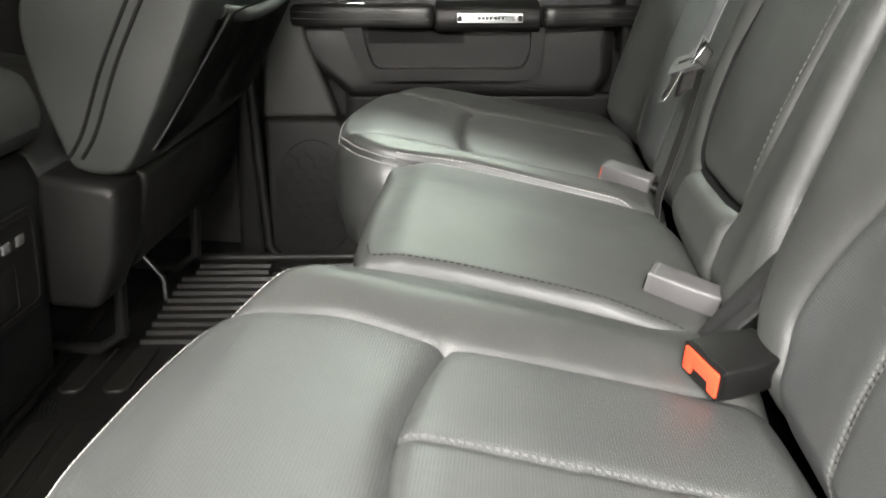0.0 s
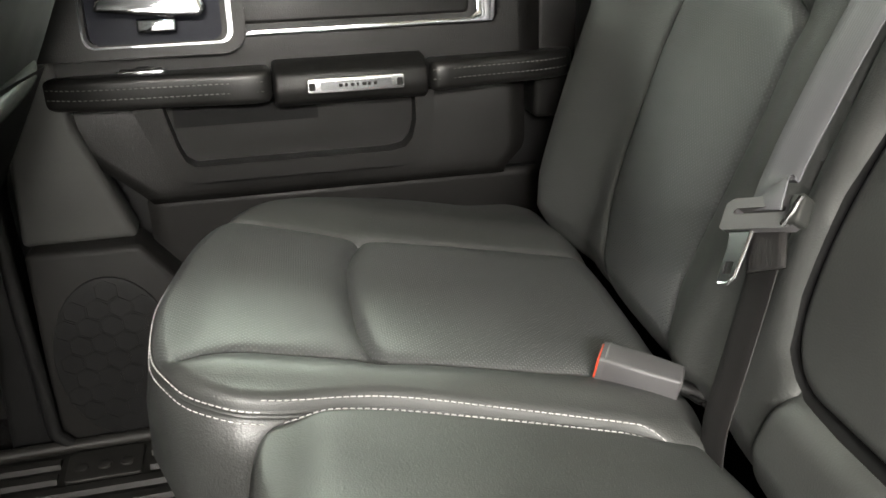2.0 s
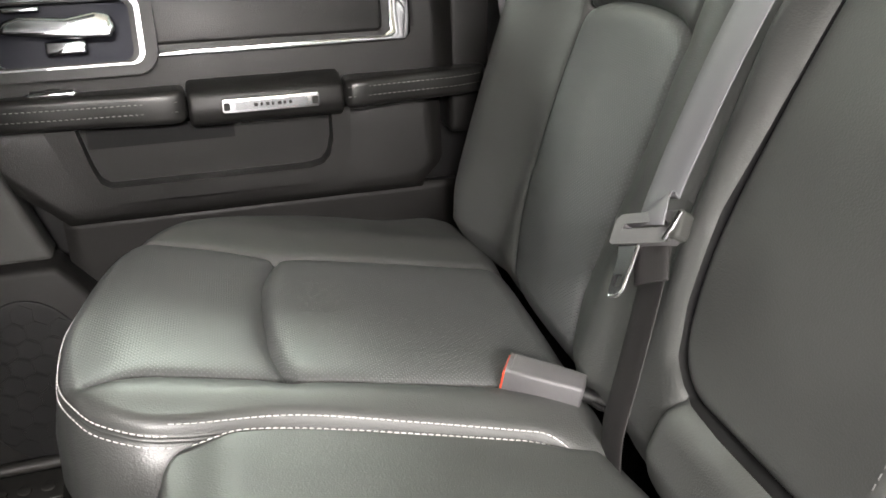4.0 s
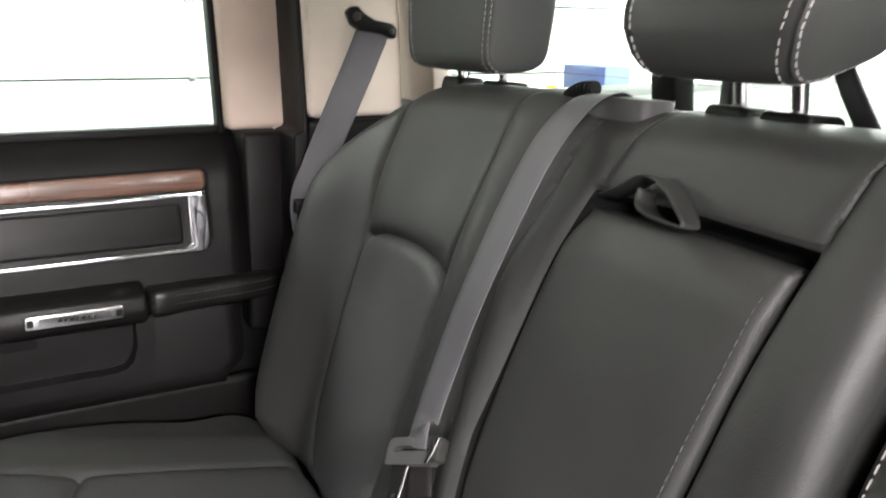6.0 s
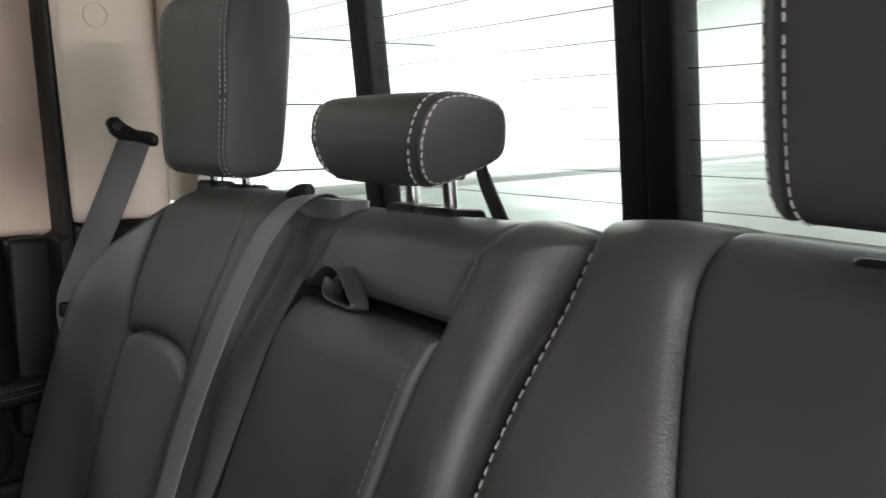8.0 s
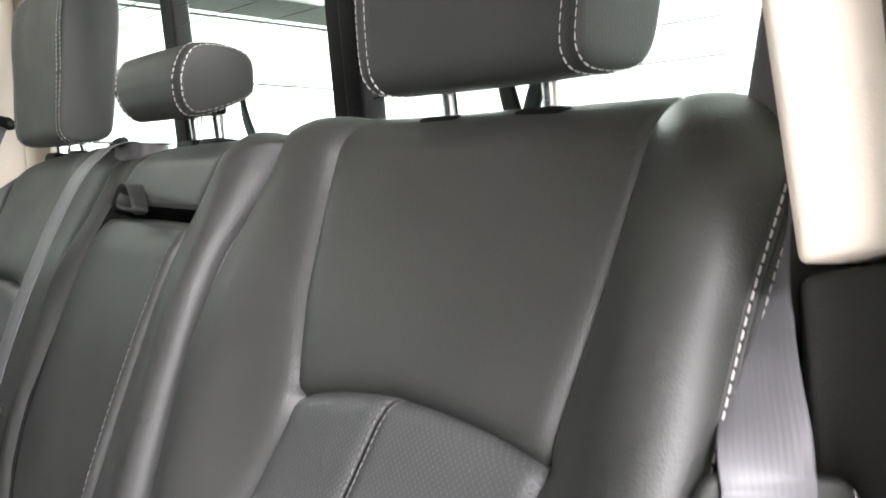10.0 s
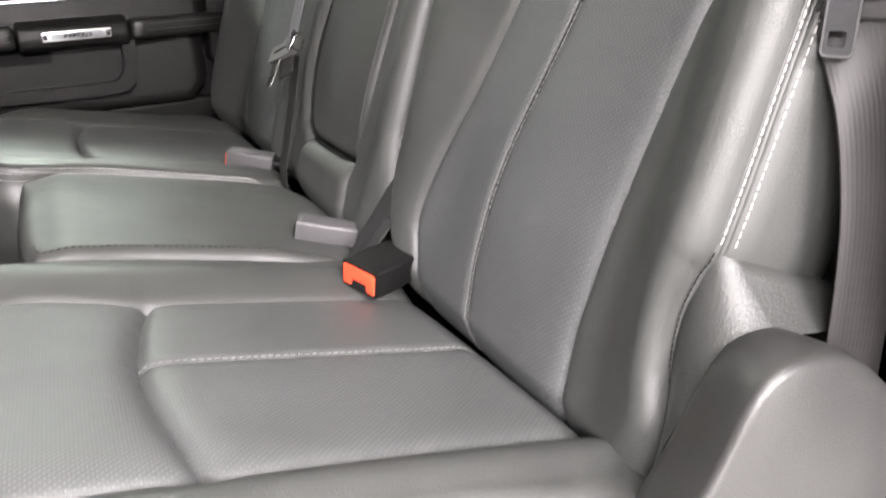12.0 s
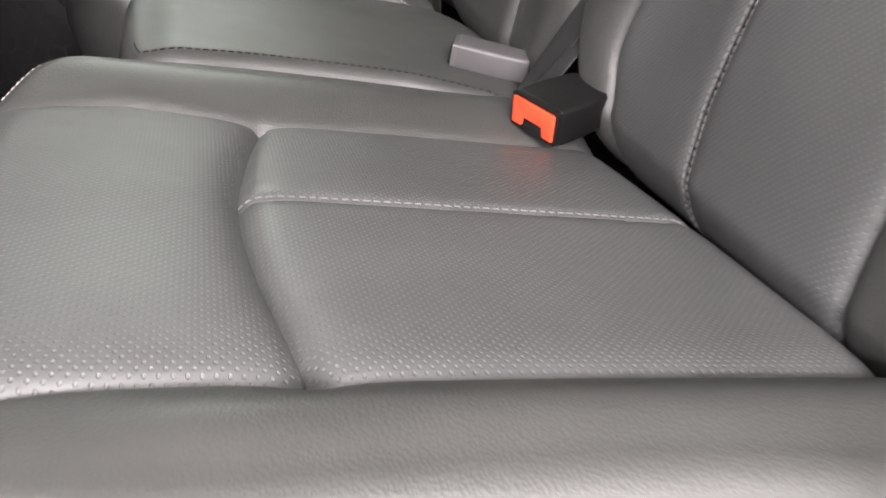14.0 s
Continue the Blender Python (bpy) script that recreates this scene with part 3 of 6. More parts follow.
# The far seat and the middle seat are one piece.
def far_height(x, y):
    inner = 0.006 * np.exp(-(((y - 0.28) / 0.025) ** 2))
    outer = 0.006 * np.exp(-(((y - 0.67) / 0.04) ** 2))
    return cushion_plane(x) + 0.007 + inner + outer - 0.008 * smooth(-x, 0.07, 0.13)


def far_edge(x, y):
    return cushion_edge(x, y) - 0.006 * smooth(0.5 - y, 0, 0.1) * smooth(0.32 - x, 0, 0.05)


f_inner = crom([(-0.10, 0.292), (-0.057, 0.312), (-0.01, 0.314), (0.062, 0.315), (0.15, 0.316), (0.256, 0.316), (0.375, 0.316)])
f_arc = crom([(0.062, 0.315), (0.049, 0.36), (0.044, 0.41), (0.043, 0.50), (0.050, 0.545), (0.063, 0.592)])
f_outer = crom([(-0.11, 0.60), (-0.067, 0.606), (0.0, 0.600), (0.063, 0.592), (0.187, 0.600), (0.32, 0.605), (0.375, 0.605)])
seat_wide = thing("rear_seat", "black leather rear seat for two with folded armrest and white stitching", "car seat", SEAT, "rear seats")
pad = Pad(
    [(0.342, 0.228), (0.268, 0.237), (0.16, 0.247), (0.06, 0.252), (-0.025, 0.238), (-0.062, 0.240), (-0.095, 0.260), (-0.121, 0.308), (-0.131, 0.37), (-0.131, 0.43), (-0.124, 0.51), (-0.106, 0.58), (-0.064, 0.65), (-0.02, 0.69), (0.035, 0.722), (0.11, 0.745), (0.2, 0.752), (0.342, 0.745)],
    (0, 6, 12, 17), on_cushion, far_height,
    [(f_inner, 0.010, 0.008), (f_arc, 0.009, 0.010), (f_outer, 0.010, 0.007)], far_edge)
front_poly = np.vstack([upto(f_inner, 0.062), f_arc, upto(f_outer, 0.063)[::-1], [(-0.2, 0.60), (-0.2, 0.29)]])
rear_poly = np.vstack([beyond(f_inner, 0.062), [(0.4, 0.316), (0.4, 0.605)], beyond(f_outer, 0.063)[::-1], f_arc[::-1]])
pad.build(seat_wide, 140, 150, [("front_insert", front_poly, PERF, "perforated leather"), ("rear_insert", rear_poly, PERF, "perforated leather"), ("outer_bolster", half_plane(0.46, 1), LEATHER, "smooth leather")], ("inner_bolster", LEATHER, "smooth leather"))
pad.skirt(seat_wide, "side_panel", [(0.0012, 0.0015), (0.0018, 0.0028), (0.0004, 0.0038), (0.0022, 0.0048), (0.0026, 0.0058), (0.0008, 0.0068), (0.0034, 0.0082), (0.009, 0.05), (0.008, 0.09), (-0.01, 0.15), (-0.06, 0.20)], LEATHER_SIDE, "smooth vinyl skirt")
edge_pick = lambda p: (p[:, 0] < 0.345) & ((p[:, 1] < 0.5) | (p[:, 0] < 0.1))  # noqa: E731
stitches(seat_wide, *pad.rim_row(0.0022, 0.0005, lambda p: (p[:, 0] < 0.1) & ((p[:, 0] < -0.035) | (p[:, 1] > 0.5))))
stitches(seat_wide, *pad.at(pad.rim_inset(0.0026, lambda p: (p[:, 0] < 0.345) & (p[:, 0] > -0.04) & (p[:, 1] < 0.5)), 0.0004))
front_pick = lambda p: ((p[:, 0] < -0.03) & (p[:, 1] < 0.72))  # noqa: E731
stitches(seat_wide, *pad.rim_row(0.0038, 0.0100, front_pick))


def mid_height(x, y):
    return cushion_plane(x) + 0.007 + 0.006 * np.cos(np.clip((y - 0.05) / 0.19, -1, 1) * math.pi / 2) - 0.01 * smooth(-x, -0.02, 0.03) - 0.008 * smooth(y, 0.08, 0.235)


pad = Pad(
    [(0.342, -0.140), (0.20, -0.128), (0.08, -0.124), (0.0, -0.130), (-0.030, -0.112), (-0.038, 0.0), (-0.037, 0.10), (-0.034, 0.212), (0.000, 0.239), (0.06, 0.2485), (0.16, 0.2435), (0.27, 0.2335), (0.342, 0.2245)],
    (0, 4, 7, 12), on_cushion, mid_height, [], lambda x, y: cushion_edge(x, y) - 0.011 * smooth(y, 0.12, 0.2) * smooth(0.30 - x, 0, 0.05))
pad.build(seat_wide, 80, 80, [], ("middle_panel", LEATHER, "smooth leather"))
pad.skirt(seat_wide, "front_panel", [(0.001, 0.004), (-0.001, 0.006), (0.003, 0.010), (0.006, 0.05), (0.004, 0.10), (-0.01, 0.16), (-0.03, 0.2)], LEATHER_SIDE, "smooth vinyl skirt")
stitches(seat_wide, *pad.at(pad.rim_inset(0.0026, lambda p: (p[:, 1] > 0.215) & (p[:, 0] < 0.325) & (p[:, 0] > -0.02)), 0.0006))
seam_edge = pad.rim_inset(0.012, lambda p: (p[:, 1] < -0.09) & (p[:, 0] < 0.33))
stitches(seat_wide, *pad.at(seam_edge, 0.0002), GAP, 0.005, 0.002, 0.0006, 0.0004)

# ---- rear bench: backrests ----
b_inner = crom([(-0.274, 0.58), (-0.279, 0.50), (-0.303, 0.415), (-0.335, 0.325), (-0.311, 0.234), (-0.277, 0.146), (-0.264, 0.081), (-0.275, 0.036), (-0.30, -0.06)])
b_outer = crom([(-0.600, 0.58), (-0.597, 0.50), (-0.594, 0.43), (-0.582, 0.332), (-0.571, 0.26), (-0.564, 0.193), (-0.558, 0.12), (-0.555, 0.06), (-0.565, -0.06)])
b_arch = crom([(-0.335, 0.325), (-0.360, 0.333), (-0.395, 0.340), (-0.450, 0.346), (-0.521, 0.343), (-0.560, 0.337), (-0.582, 0.332)])
b_mid = crom([(-0.450, 0.346), (-0.430, 0.26), (-0.414, 0.18), (-0.405, 0.10), (-0.403, 0.06), (-0.415, -0.06)])


def near_back_height(y, h):
    wing = 0.046 * smooth(-y, 0.580, 0.675) * (0.45 + 0.55 * smooth(h, 0.02, 0.2))
    roll = 0.018 * np.exp(-(((y + 0.228) / 0.055) ** 2)) * smooth(h, -0.1, 0.1)
    waist = 0.016 * np.exp(-(((h - 0.14) / 0.12) ** 2)) * np.exp(-(((y + 0.45) / 0.12) ** 2))
    return 0.006 + wing * (1 - 0.55 * smooth(h, 0.42, 0.575)) + roll + waist - 0.032 * smooth(h, 0.33, 0.55) * (1 - 0.72 * smooth(-y, 0.50, 0.64))


def back_edge(y, h):
    return 0.020 + 0.028 * smooth(h, 0.42, 0.55) + 0.033 * smooth(0.065 - h, 0, 0.055)


def near_back_edge(y, h):
    """The roll beside the split is fuller than the other edges, the outer wing stays square to its top."""
    square = 0.028 * smooth(h, 0.42, 0.55) * smooth(-y, 0.61, 0.66) * (1 - smooth(h, 0.485, 0.535))
    return back_edge(y, h) - square + 0.016 * smooth(y, -0.27, -0.20) * smooth(h, 0.08, 0.22) * (1 - smooth(h, 0.42, 0.55))


back_near = seat_near
pad = Pad(
    [(-0.245, -0.008), (-0.42, -0.012), (-0.660, -0.008), (-0.678, 0.055), (-0.668, 0.10), (-0.669, 0.135), (-0.679, 0.165), (-0.688, 0.19), (-0.691, 0.28), (-0.694, 0.40), (-0.695, 0.470), (-0.690, 0.506), (-0.668, 0.536), (-0.60, 0.557), (-0.48, 0.566), (-0.36, 0.567), (-0.215, 0.567), (-0.180, 0.556), (-0.168, 0.49), (-0.158, 0.42), (-0.151, 0.33), (-0.150, 0.25), (-0.158, 0.18), (-0.178, 0.11), (-0.205, 0.06)],
    (0, 2, 11, 16), on_back, near_back_height,
    [(b_inner, 0.010, 0.010), (b_outer, 0.009, 0.008), (b_arch, 0.007, 0.010), (b_mid, 0.004, 0.004)], near_back_edge)
bi, bo = b_inner[b_inner[:, 1] <= 0.3251], b_outer[b_outer[:, 1] <= 0.3321]
a_in, a_out = b_arch[b_arch[:, 0] >= -0.4501], b_arch[b_arch[:, 0] <= -0.4499]
poly_in = np.vstack([bi, [(-0.30, -0.1), (-0.415, -0.1)], b_mid[::-1], a_in[::-1]])
poly_out = np.vstack([b_mid, [(-0.415, -0.1), (-0.565, -0.1)], bo[::-1], a_out[::-1]])
bu, bv = b_inner[b_inner[:, 1] >= 0.3249], b_outer[b_outer[:, 1] >= 0.3319]
poly_up = np.vstack([bu, b_arch, bv[::-1]])
pad.build(back_near, 170, 200, [("lower_insert", poly_in, PERF_BACK, "perforated leather"), ("lower_insert", poly_out, PERF_BACK, "perforated leather"), ("upper_panel", poly_up, LEATHER, "smooth leather"), ("inner_wing", half_plane(-0.45, 1), LEATHER, "smooth leather")], ("outer_wing", LEATHER, "smooth leather"))
pad.skirt(back_near, "side_panel", [(0.0012, 0.0015), (0.0018, 0.0028), (0.0004, 0.0038), (0.0022, 0.0048), (0.0026, 0.0058), (0.0008, 0.0068), (0.0034, 0.0082), (0.0065, 0.025), (0.009, 0.05), (0.007, 0.075), (0.0, 0.095)], LEATHER, "smooth leather side")
wing_pick = lambda p: (p[:, 0] < -0.66) & (p[:, 1] > 0.185) & (p[:, 1] < 0.515)  # noqa: E731
stitches(back_near, *pad.rim_row(0.0022, 0.0005, wing_pick))
stitches(back_near, *pad.rim_row(0.0038, 0.0100, wing_pick))
stitches(back_near, *pad.rim_row(0.0018, -0.001, lambda p: (p[:, 0] < -0.66) & (p[:, 1] > 0.05) & (p[:, 1] < 0.185)), GAP, 0.0035, 0.001, 0.0004, 0.0004)
flap_edge = pad.rim_row(0.001, 0.002, lambda p: (p[:, 0] < -0.66) & (p[:, 1] > 0.03) & (p[:, 1] < 0.187))[0]
split_pick = lambda p: (p[:, 0] > -0.19) & (p[:, 1] > 0.12) & (p[:, 1] < 0.54)  # noqa: E731
stitches(back_near, *pad.at(pad.rim_inset(0.017, split_pick), 0.0006), None, 0.0065, 0.0026, 0.0009)
for shift in (-0.0034, 0.0034):
    stitches(back_near, *pad.at(even(b_mid + (shift, 0), step=0.005), 0.0004), DARK_THREAD, 0.0045, 0.0012, 0.0007, 0.0005)
    stitches(back_near, *pad.at(even(b_mid + (shift * 0.45, 0), step=0.005), 0.0002), GAP, 0.012, 0.0003, 0.0008, 0.0003)

# The wide backrest: the far seat, and the middle one with its fold-down armrest.
w_inner = crom([(0.335, 0.58), (0.333, 0.445), (0.346, 0.326), (0.347, 0.228), (0.36, 0.082), (0.348, 0.02), (0.35, -0.06)])
w_outer = crom([(0.612, 0.58), (0.604, 0.424), (0.586, 0.327), (0.588, 0.242), (0.57, 0.10), (0.53, 0.014), (0.51, -0.06)])
w_arch = crom([(0.346, 0.326), (0.378, 0.342), (0.432, 0.348), (0.486, 0.347), (0.54, 0.341), (0.586, 0.327)])
w_split = crom([(0.195, 0.58), (0.205, 0.52), (0.228, 0.40), (0.245, 0.28), (0.248, 0.15), (0.232, -0.06)])
w_left = crom([(0.124, 0.58), (0.130, 0.53), (0.150, 0.475)])
w_right = crom([(-0.104, 0.58), (-0.102, 0.544), (-0.084, 0.475)])
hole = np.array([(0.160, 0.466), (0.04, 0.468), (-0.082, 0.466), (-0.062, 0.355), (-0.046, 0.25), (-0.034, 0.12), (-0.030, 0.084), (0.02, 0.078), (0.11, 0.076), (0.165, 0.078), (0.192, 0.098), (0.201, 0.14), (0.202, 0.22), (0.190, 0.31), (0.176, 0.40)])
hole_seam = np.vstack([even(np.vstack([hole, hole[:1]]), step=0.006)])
w_pad_l = crom([(-0.030, 0.080), (-0.040, -0.06)])
w_pad_r = crom([(0.165, 0.078), (0.176, 0.04), (0.172, -0.06)])


def wide_back_height(y, h):
    p = np.stack([y, h], 1)
    wing = 0.045 * smooth(y, 0.59, 0.71) * (1 - 0.6 * smooth(h, 0.33, 0.5))
    roll = 0.012 * np.exp(-(((y - 0.30) / 0.035) ** 2)) + 0.010 * np.exp(-(((y + 0.125) / 0.035) ** 2))
    waist = 0.014 * np.exp(-(((h - 0.14) / 0.12) ** 2)) * np.exp(-(((y - 0.46) / 0.10) ** 2))
    lower = 0.008 * smooth(0.085 - h, 0, 0.03) * smooth(y, -0.05, -0.02) * smooth(-y, -0.185, -0.165)
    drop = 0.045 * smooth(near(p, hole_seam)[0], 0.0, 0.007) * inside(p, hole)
    flank = 0.012 * smooth(h, 0.05, 0.2) * smooth(0.45 - h, 0, 0.1) * np.exp(-(((y - 0.215) / 0.02) ** 2))
    dip = 0.010 * smooth(h, 0.50, 0.56) * np.exp(-(((y - 0.17) / 0.05) ** 2))
    return 0.006 + wing + roll + waist + lower + flank - drop - dip - 0.020 * smooth(h, 0.36, 0.56)


back_wide = seat_wide
pad = Pad(
    [(-0.140, -0.008), (0.30, -0.012), (0.675, -0.008), (0.718, 0.06), (0.734, 0.16), (0.738, 0.26), (0.734, 0.34), (0.716, 0.41), (0.672, 0.478), (0.61, 0.532), (0.53, 0.550), (0.42, 0.555), (0.30, 0.555), (0.20, 0.552), (0.05, 0.553), (-0.08, 0.555), (-0.13, 0.557), (-0.174, 0.544), (-0.160, 0.49), (-0.150, 0.42), (-0.144, 0.33), (-0.142, 0.25), (-0.146, 0.15)],
    (0, 2, 9, 17), on_back, wide_back_height,
    [(w_inner, 0.009, 0.007), (w_outer, 0.010, 0.007), (w_arch, 0.007, 0.010), (w_split, 0.008, 0.009), (w_left, 0.006, 0.006), (w_right, 0.006, 0.006), (hole_seam, 0.006, 0.005), (w_pad_l, 0.006, 0.005), (w_pad_r, 0.006, 0.006)], back_edge)
wi, wo = w_inner[w_inner[:, 1] <= 0.3261], w_outer[w_outer[:, 1] <= 0.3271]
wu, wv = w_inner[w_inner[:, 1] >= 0.3259], w_outer[w_outer[:, 1] >= 0.3269]
insert_poly = np.vstack([wi, [(0.35, -0.1), (0.51, -0.1)], wo[::-1], w_arch[::-1]])
upper_poly = np.vstack([wu, w_arch, wv[::-1]])
lower_poly = np.vstack([[(-0.030, 0.082)], w_pad_l, [(-0.04, -0.1), (0.172, -0.1)], w_pad_r[::-1]])
# recess floor: the shade round the armrest is put into its colour
pad.build(back_wide, 270, 180, [("recess", hole, GAP, "recess round the armrest, shade put into its colour"), ("lower_insert", insert_poly, PERF_BACK, "perforated leather"), ("upper_panel", upper_poly, LEATHER, "smooth leather"), ("lower_pad", lower_poly, LEATHER, "smooth leather"), ("outer_wing", half_plane(0.47, 1), LEATHER, "smooth leather"), ("inner_wing", half_plane(0.235, 1), LEATHER, "smooth leather")], ("middle_panel", LEATHER, "smooth leather"))
pad.skirt(back_wide, "side_panel", [(0.002, 0.004), (0.003, 0.02), (0.001, 0.04), (-0.004, 0.05)], LEATHER_SIDE, "smooth vinyl side")
for line in (w_left, w_right):
    stitches(back_wide, *pad.at(even(line[line[:, 1] < 0.55] + (0.003, 0), step=0.005), 0.0003), DARK_THREAD, 0.004, 0.002, 0.0005, 0.0003)
stitches(back_wide, *pad.at(even(w_split[(w_split[:, 1] < 0.54) & (w_split[:, 1] > 0.3)] - (0.004, 0), step=0.005), 0.0003), DARK_THREAD, 0.004, 0.002, 0.0005, 0.0003)


def arm_height(y, h):
    return -0.002 + 0.008 * smooth(h, 0.06, 0.2) * (1 - 0.6 * smooth(h, 0.30, 0.46)) - 0.008 * smooth(h, 0.41, 0.455)


pad = Pad(
    [(0.151, 0.449), (0.140, 0.452), (0.04, 0.454), (-0.056, 0.452), (-0.068, 0.449), (-0.068, 0.440), (-0.056, 0.355), (-0.040, 0.25), (-0.028, 0.13), (-0.022, 0.098), (-0.012, 0.089), (0.02, 0.084), (0.11, 0.082), (0.160, 0.083), (0.188, 0.102), (0.199, 0.14), (0.1995, 0.22), (0.1875, 0.31), (0.1735, 0.40), (0.160, 0.440)],
    (0, 4, 9, 14), on_back, arm_height, [], 0.011)
pad.build(back_wide, 70, 70, [], ("armrest", LEATHER, "folded leather armrest"))
pad.skirt(back_wide, "armrest_side", [(0.0015, 0.004), (0.001, 0.02), (-0.001, 0.034)], LEATHER_SIDE)
stitches(back_wide, *pad.at(pad.rim_inset(0.010, lambda p: (p[:, 0] < 0.03) & (p[:, 1] > 0.12) & (p[:, 1] < 0.43)), 0.0003), DARK_THREAD, 0.005, 0.003, 0.0004, 0.0003)
# the pull strap of the armrest, a limp loop
UP = tuple(BACK_UP)
DOWN = tuple(-BACK_UP)
loop = [(back_pt(0.160, 0.462, -0.024), UP), (back_pt(0.128, 0.466, -0.008), UP), (back_pt(0.100, 0.474, 0.002), UP), (back_pt(0.074, 0.484, 0.009), UP), (back_pt(0.048, 0.485, 0.012), (-0.1, -0.35, 0.9)), (back_pt(0.024, 0.470, 0.012), (-0.1, -0.7, 0.6)), (back_pt(0.012, 0.458, 0.012), (0, -1, 0.0)), (back_pt(0.028, 0.456, 0.011), DOWN), (back_pt(0.050, 0.457, 0.010), DOWN), (back_pt(0.068, 0.463, 0.008), (0, 0.5, -0.8)), (back_pt(0.074, 0.474, 0.006), (0, 0.9, -0.3))]
strip(back_wide, "pull_strap", loop, 0.018, 0.0024, LEATHER_SIDE, label="looped leather pull strap")
# the slot and collar where the middle belt comes out over the top
collar = crom([tuple(back_pt(0.290, 0.532, -0.034)), tuple(back_pt(0.276, 0.546, -0.034)), tuple(back_pt(0.256, 0.554, -0.032)), tuple(back_pt(0.234, 0.556, -0.032))], False, 8)
guide = part("belt_collar", tube_bm([tuple(p) for p in collar], 0.0065, 12), PLASTIC, back_wide, "black ribbed belt guide")
for p, q in zip(collar[2:-2:2], collar[3:-1:2]):
    part("rib", tube_bm([tuple(p + (q - p) * 0.2), tuple(p + (q - p) * 0.8)], 0.0078, 12), PLASTIC, guide)
at = Matrix.Translation(back_pt(0.192, 0.545, -0.040))
bm = ring_bm(rounded(-0.020, 0.020, -0.050, 0.046, 0.014), rounded(-0.007, 0.009, -0.020, 0.036, 0.006), "z", -0.012, 0.008)
bmesh.ops.bevel(bm, geom=[e for e in bm.edges if e.calc_face_angle(0) > 0.9], offset=0.003, segments=3, profile=0.5, affect="EDGES")
bm.transform(at)
bezel = part("belt_bezel", bm, BUCKLE, back_wide, "grey plastic belt slot")
bm = box_bm(-0.010, 0.012, -0.024, 0.040, -0.010, -0.002)
bm.transform(at)
part("slot", bm, GAP, bezel, smooth=False)


# ---- headrests ----
def flared(x, y, z0, z1):
    """A low collar, wider at its foot, with a small release tab."""
    bm = bmesh.new()
    rows = [[bm.verts.new((x + k * px, y + k * py, z)) for px, py in rounded(-0.020, 0.020, -0.026, 0.026, 0.008)] for z, k in ((z0, 1.12), (z1 - 0.006, 1.0), (z1 - 0.002, 0.95), (z1, 0.84))]
    n = len(rows[0])
    for a, b in zip(rows, rows[1:]):
        for i in range(n):
            bm.faces.new((a[i], a[(i + 1) % n], b[(i + 1) % n], b[i]))
    bm.faces.new(rows[-1])
    bm.faces.new(rows[0][::-1])
    return bm


TALL = [(-0.040, -0.02), (-0.043, 0.05), (-0.038, 0.095), (-0.022, 0.117), (0.002, 0.119), (0.026, 0.112), (0.038, 0.080), (0.040, 0.0), (0.039, -0.075), (0.036, -0.102), (0.020, -0.114), (-0.010, -0.119), (-0.028, -0.115), (-0.037, -0.095)]
LOW = [(-0.0445, -0.004), (-0.0425, 0.014), (-0.034, 0.030), (-0.018, 0.0365), (0.004, 0.0375), (0.026, 0.0335), (0.037, 0.024), (0.0415, 0.006), (0.0425, -0.007), (0.036, -0.0155), (0.018, -0.0255), (-0.004, -0.0345), (-0.024, -0.0370), (-0.038, -0.0245)]


